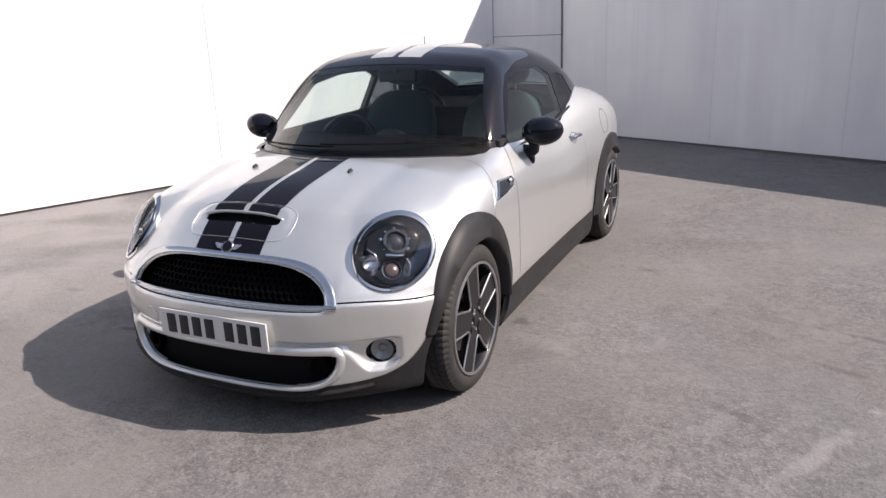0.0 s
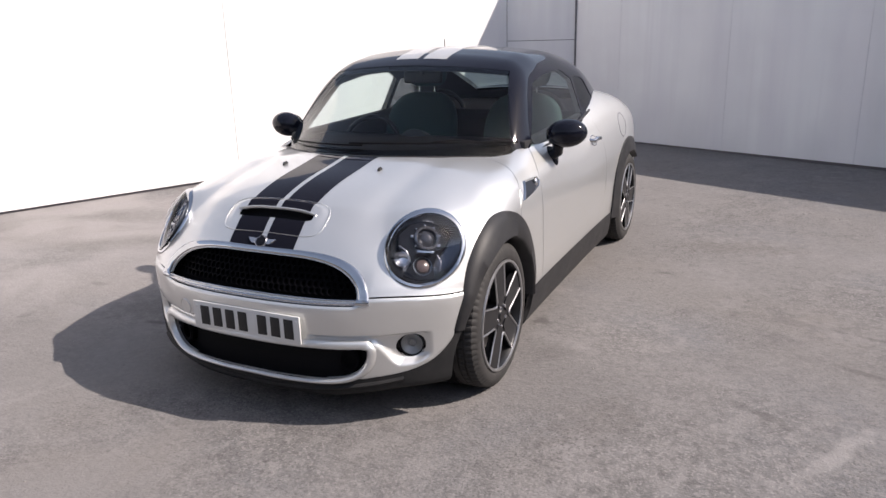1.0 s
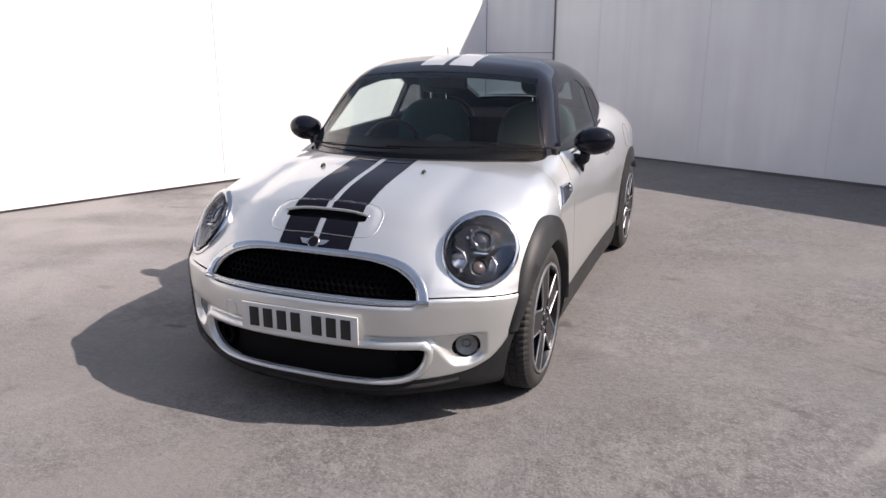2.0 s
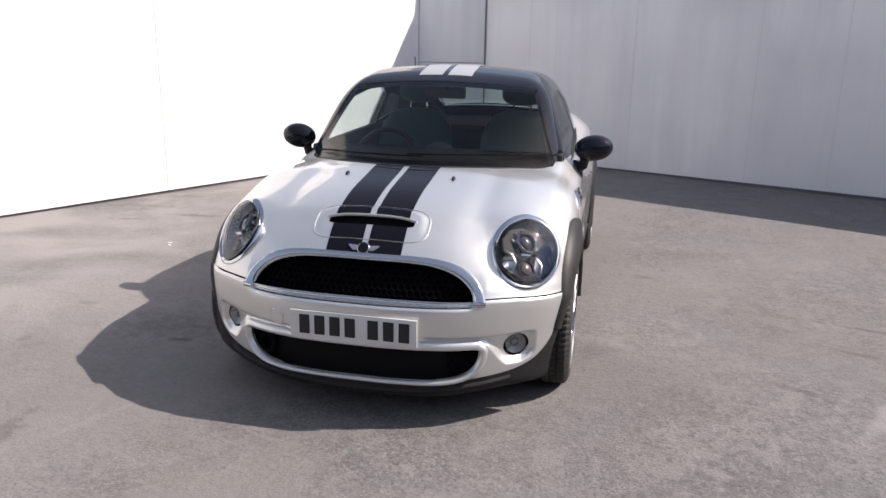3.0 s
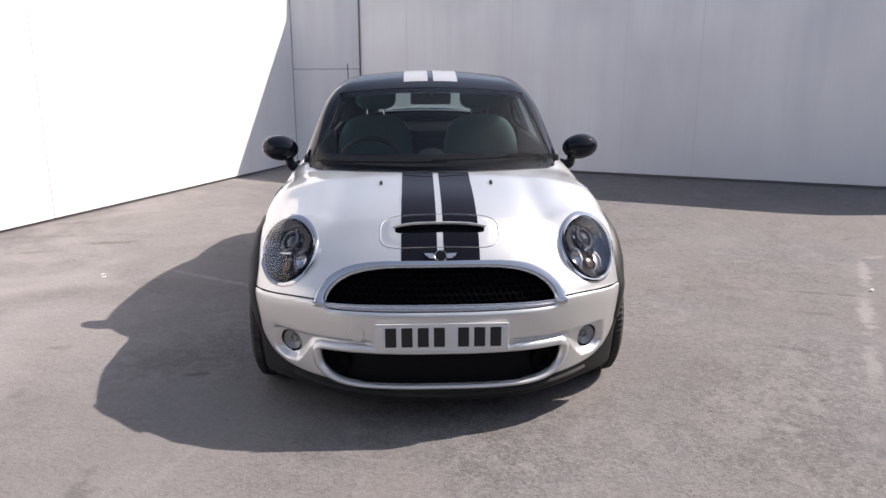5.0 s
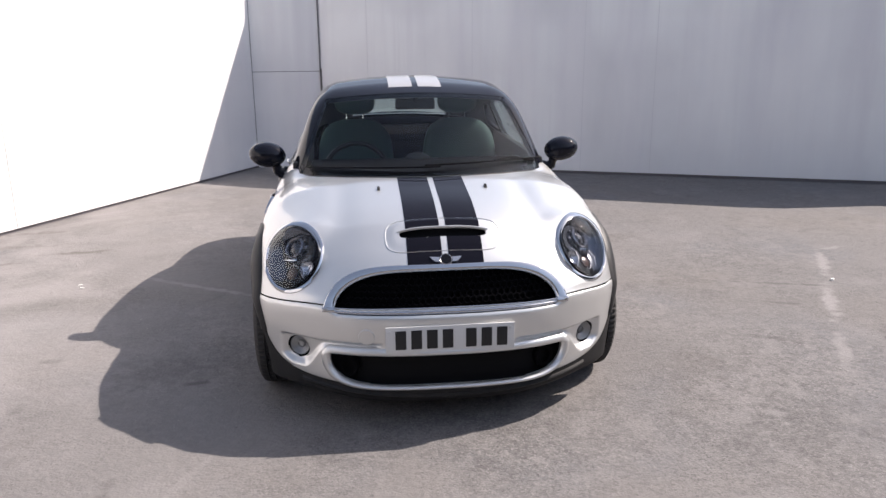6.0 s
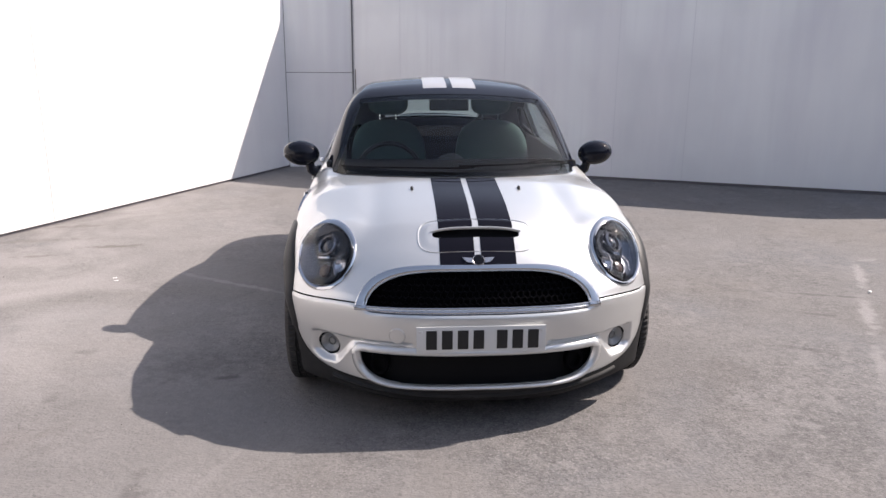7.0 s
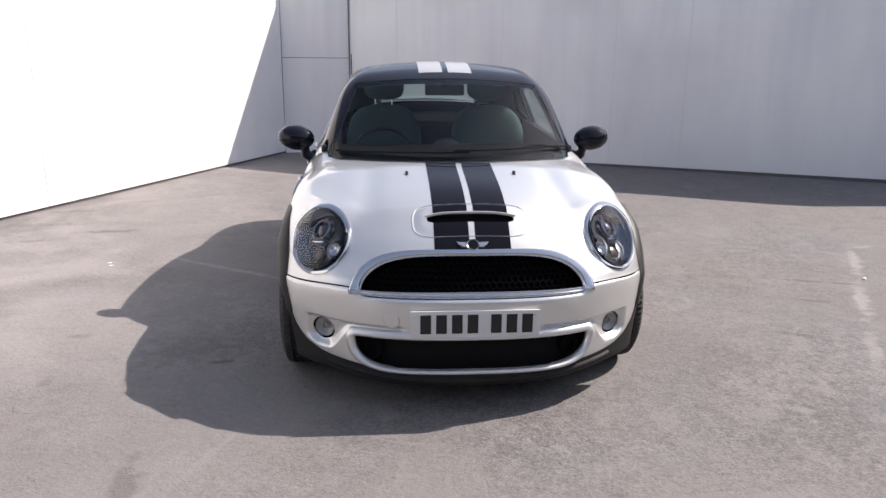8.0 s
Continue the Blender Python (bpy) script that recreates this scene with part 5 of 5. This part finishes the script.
# ---- cabin ----
part("cabin_floor", box((1.36, 2.0, 0.04), (0, 1.55, 0.28)), M["trim"], car)
bm = box((1.2, 0.27, 0.24), (0, 0.935, 0.80), 0.06, 3)
for v_ in bm.verts:
    if v_.co.z > 0.85:
        v_.co.z += 0.02 - 0.10 * v_.co.x**2
dash = part("dashboard", bm, M["dash"], car, "black dashboard")
part("instrument_hood", lathe([(0.0, 0.05), (0.07, 0.045), (0.10, 0.02), (0.105, -0.06)], 30, Matrix.Translation((0, 0.98, 0.87)) @ Matrix.Rotation(radians(70), 4, "X")), M["trim"], dash)
edge_x = np.linspace(-0.6, 0.6, 25)
part("dash_top", extrude_outline([(float(x), 0.46 + 0.93 * float(x)**2) for x in edge_x] + [(0.6, 1.03), (-0.6, 1.03)], 0.03, Matrix.Translation((0, 0, 0.905)), 0.006), M["dash"], dash)


def build_seat(x):
    bm = box((0.48, 0.50, 0.16), (x, 1.50, 0.46), 0.06, 3)
    seat = part("seat", bm, M["leather"], car, "dark grey bucket seat")
    for name, size, at, lean in (("backrest", (0.25, 0.085, 0.325), (x, 1.78, 0.78), -16), ("headrest", (0.135, 0.055, 0.088), (x, 1.875, 1.215), -10)):
        bm = bmesh.new()
        bmesh.ops.create_uvsphere(bm, u_segments=36, v_segments=24, radius=1)
        for v_ in bm.verts:
            r = (abs(v_.co.x)**3 + abs(v_.co.y)**3 + abs(v_.co.z)**3)**(1 / 3)
            v_.co = v_.co / r
            v_.co = Vector((v_.co.x * size[0], v_.co.y * size[1] - (0.04 * v_.co.x**2 if name == "backrest" else 0), v_.co.z * size[2]))
        bmesh.ops.transform(bm, matrix=Matrix.Translation(at) @ Matrix.Rotation(radians(lean), 4, "X"), verts=bm.verts)
        part(name, bm, M["leather"], seat)
    for sgn in (1, -1):
        part("headrest_post", tube([(x + sgn * 0.055, 1.865, 1.08), (x + sgn * 0.055, 1.875, 1.17)], 0.0065, 8), M["chrome"], seat, "chrome headrest post")


build_seat(-0.35)
build_seat(0.35)
sw = Matrix.Translation((-0.35, 1.10, 0.838)) @ Matrix.Rotation(radians(66), 4, "X")
ringp = [sw @ Vector((0.185 * math.cos(a), 0.185 * math.sin(a), 0)) for a in np.linspace(0, 2 * math.pi, 40, endpoint=False)]
steer = part("steering_wheel", tube(ringp, 0.015, 10, True, up=tuple(sw.to_3x3() @ Vector((0, 0, 1)))), M["rim"], car, "black steering wheel with silver spokes")
part("steering_hub", lathe([(0.0, 0.03), (0.05, 0.028), (0.075, 0.01), (0.08, -0.03)], 28, sw), M["trim"], steer)
for a in (0, 180, 270):
    part("steering_spoke", tube([sw @ Matrix.Rotation(radians(a), 4, "Z") @ Vector((r, 0, 0.004)) for r in (0.06, 0.12, 0.18)], 0.012, 8), M["satin"], steer)
rear_view = part("rear_view_mirror", box((0.23, 0.03, 0.065), (0.0, 1.12, 1.235), 0.014, 3), M["trim"], car, "black rear-view mirror inside the windscreen")
part("mirror_bracket", tube([(0.0, 1.10, 1.30), (0.0, 1.115, 1.25)], 0.016, 8), M["trim"], rear_view)
part("parcel_shelf", box((1.2, 0.95, 0.05), (0, 2.52, 0.945), 0.015), M["dash"], car)
part("bulkhead", box((1.26, 0.06, 0.62), (0, 2.12, 0.64), 0.02), M["dash"], car, "black bulkhead behind the seats")
for sgn in (1, -1):
    bm = box((0.045, 1.3, 0.58), (sgn * 0.672, 1.47, 0.66), 0.018)
    for v_ in bm.verts:
        if v_.co.z > 0.8:
            v_.co.z += 0.002 + 0.026 * (v_.co.y - 0.85)
    part("door_lining", bm, M["trim"], car, "black door lining")
    part("roll_hoop", tube([(sgn * 0.35 + 0.17 * math.cos(a), 2.08, 0.93 + 0.15 * math.sin(a)) for a in np.linspace(0, math.pi, 16)], 0.016, 8), M["trim"], car)


# ---- marks and litter on the ground ----
def on_ground(x, y, lift=0.003):
    return Vector((x, y, float(ground_height(np.array(x), np.array(y))) + 0.004 * math.sin(x * 1.7 + 0.6) * math.sin(y * 1.3) * (0 if abs(x) < 1.2 and -0.6 < y < 3.2 else 1) + lift))


M["grit"] = mat("grey_grit", (0.16, 0.15, 0.145), 0.9, spots=[(30, 0.4, 0.6, (0.33, 0.31, 0.29), 0.9, 2)])
M["litter"] = mat("white_paper_scrap", (0.8, 0.8, 0.78), 0.7)


rnd_g = random.Random(21)
bm = bmesh.new()
for _ in range(900):
    x, y = rnd_g.uniform(-3.2, 3.6), rnd_g.uniform(-2.2, 3.2)
    if abs(x) < 0.9 and y > -0.55:
        continue
    r = rnd_g.uniform(0.0015, 0.0045) * (1.8 if rnd_g.random() < 0.06 else 1)
    c = on_ground(x, y, r * 0.4)
    a0 = rnd_g.uniform(0, 6.28)
    vs = [bm.verts.new(c + Vector((r * rnd_g.uniform(0.7, 1.3) * math.cos(a0 + k * 1.57), r * rnd_g.uniform(0.7, 1.3) * math.sin(a0 + k * 1.57), -r * 0.5))) for k in range(4)]
    tip = bm.verts.new(c + Vector((0, 0, r * 0.7)))
    for k in range(4):
        bm.faces.new((vs[k], vs[(k + 1) % 4], tip))
tagged(part("grit", bm, M["grit"], None), "loose grit scattered over the concrete", "grit", kind="stuff")
for x, y, a in ((-2.19, 1.66, 0.4), (-2.16, 1.60, -0.2)):
    bm = box((0.026, 0.011, 0.002), (0, 0, 0), 0.001)
    for v_ in bm.verts:
        v_.co.z += 6 * v_.co.x**2
    bmesh.ops.transform(bm, matrix=Matrix.Translation(on_ground(x, y, 0.004)) @ Matrix.Rotation(a, 4, "Z"), verts=bm.verts)
    tagged(part("paper_scrap", bm, M["litter"], None), "small white paper scrap lying on the concrete", "litter", "scraps on the ground")
bm = box((0.03, 0.018, 0.014), (0, 0, 0), 0.005)
bmesh.ops.transform(bm, matrix=Matrix.Translation(on_ground(2.80, 1.17, 0.007)) @ Matrix.Rotation(0.7, 4, "Z"), verts=bm.verts)
tagged(part("pebble", bm, M["litter"], None), "small pale pebble beside the painted line", "pebble")
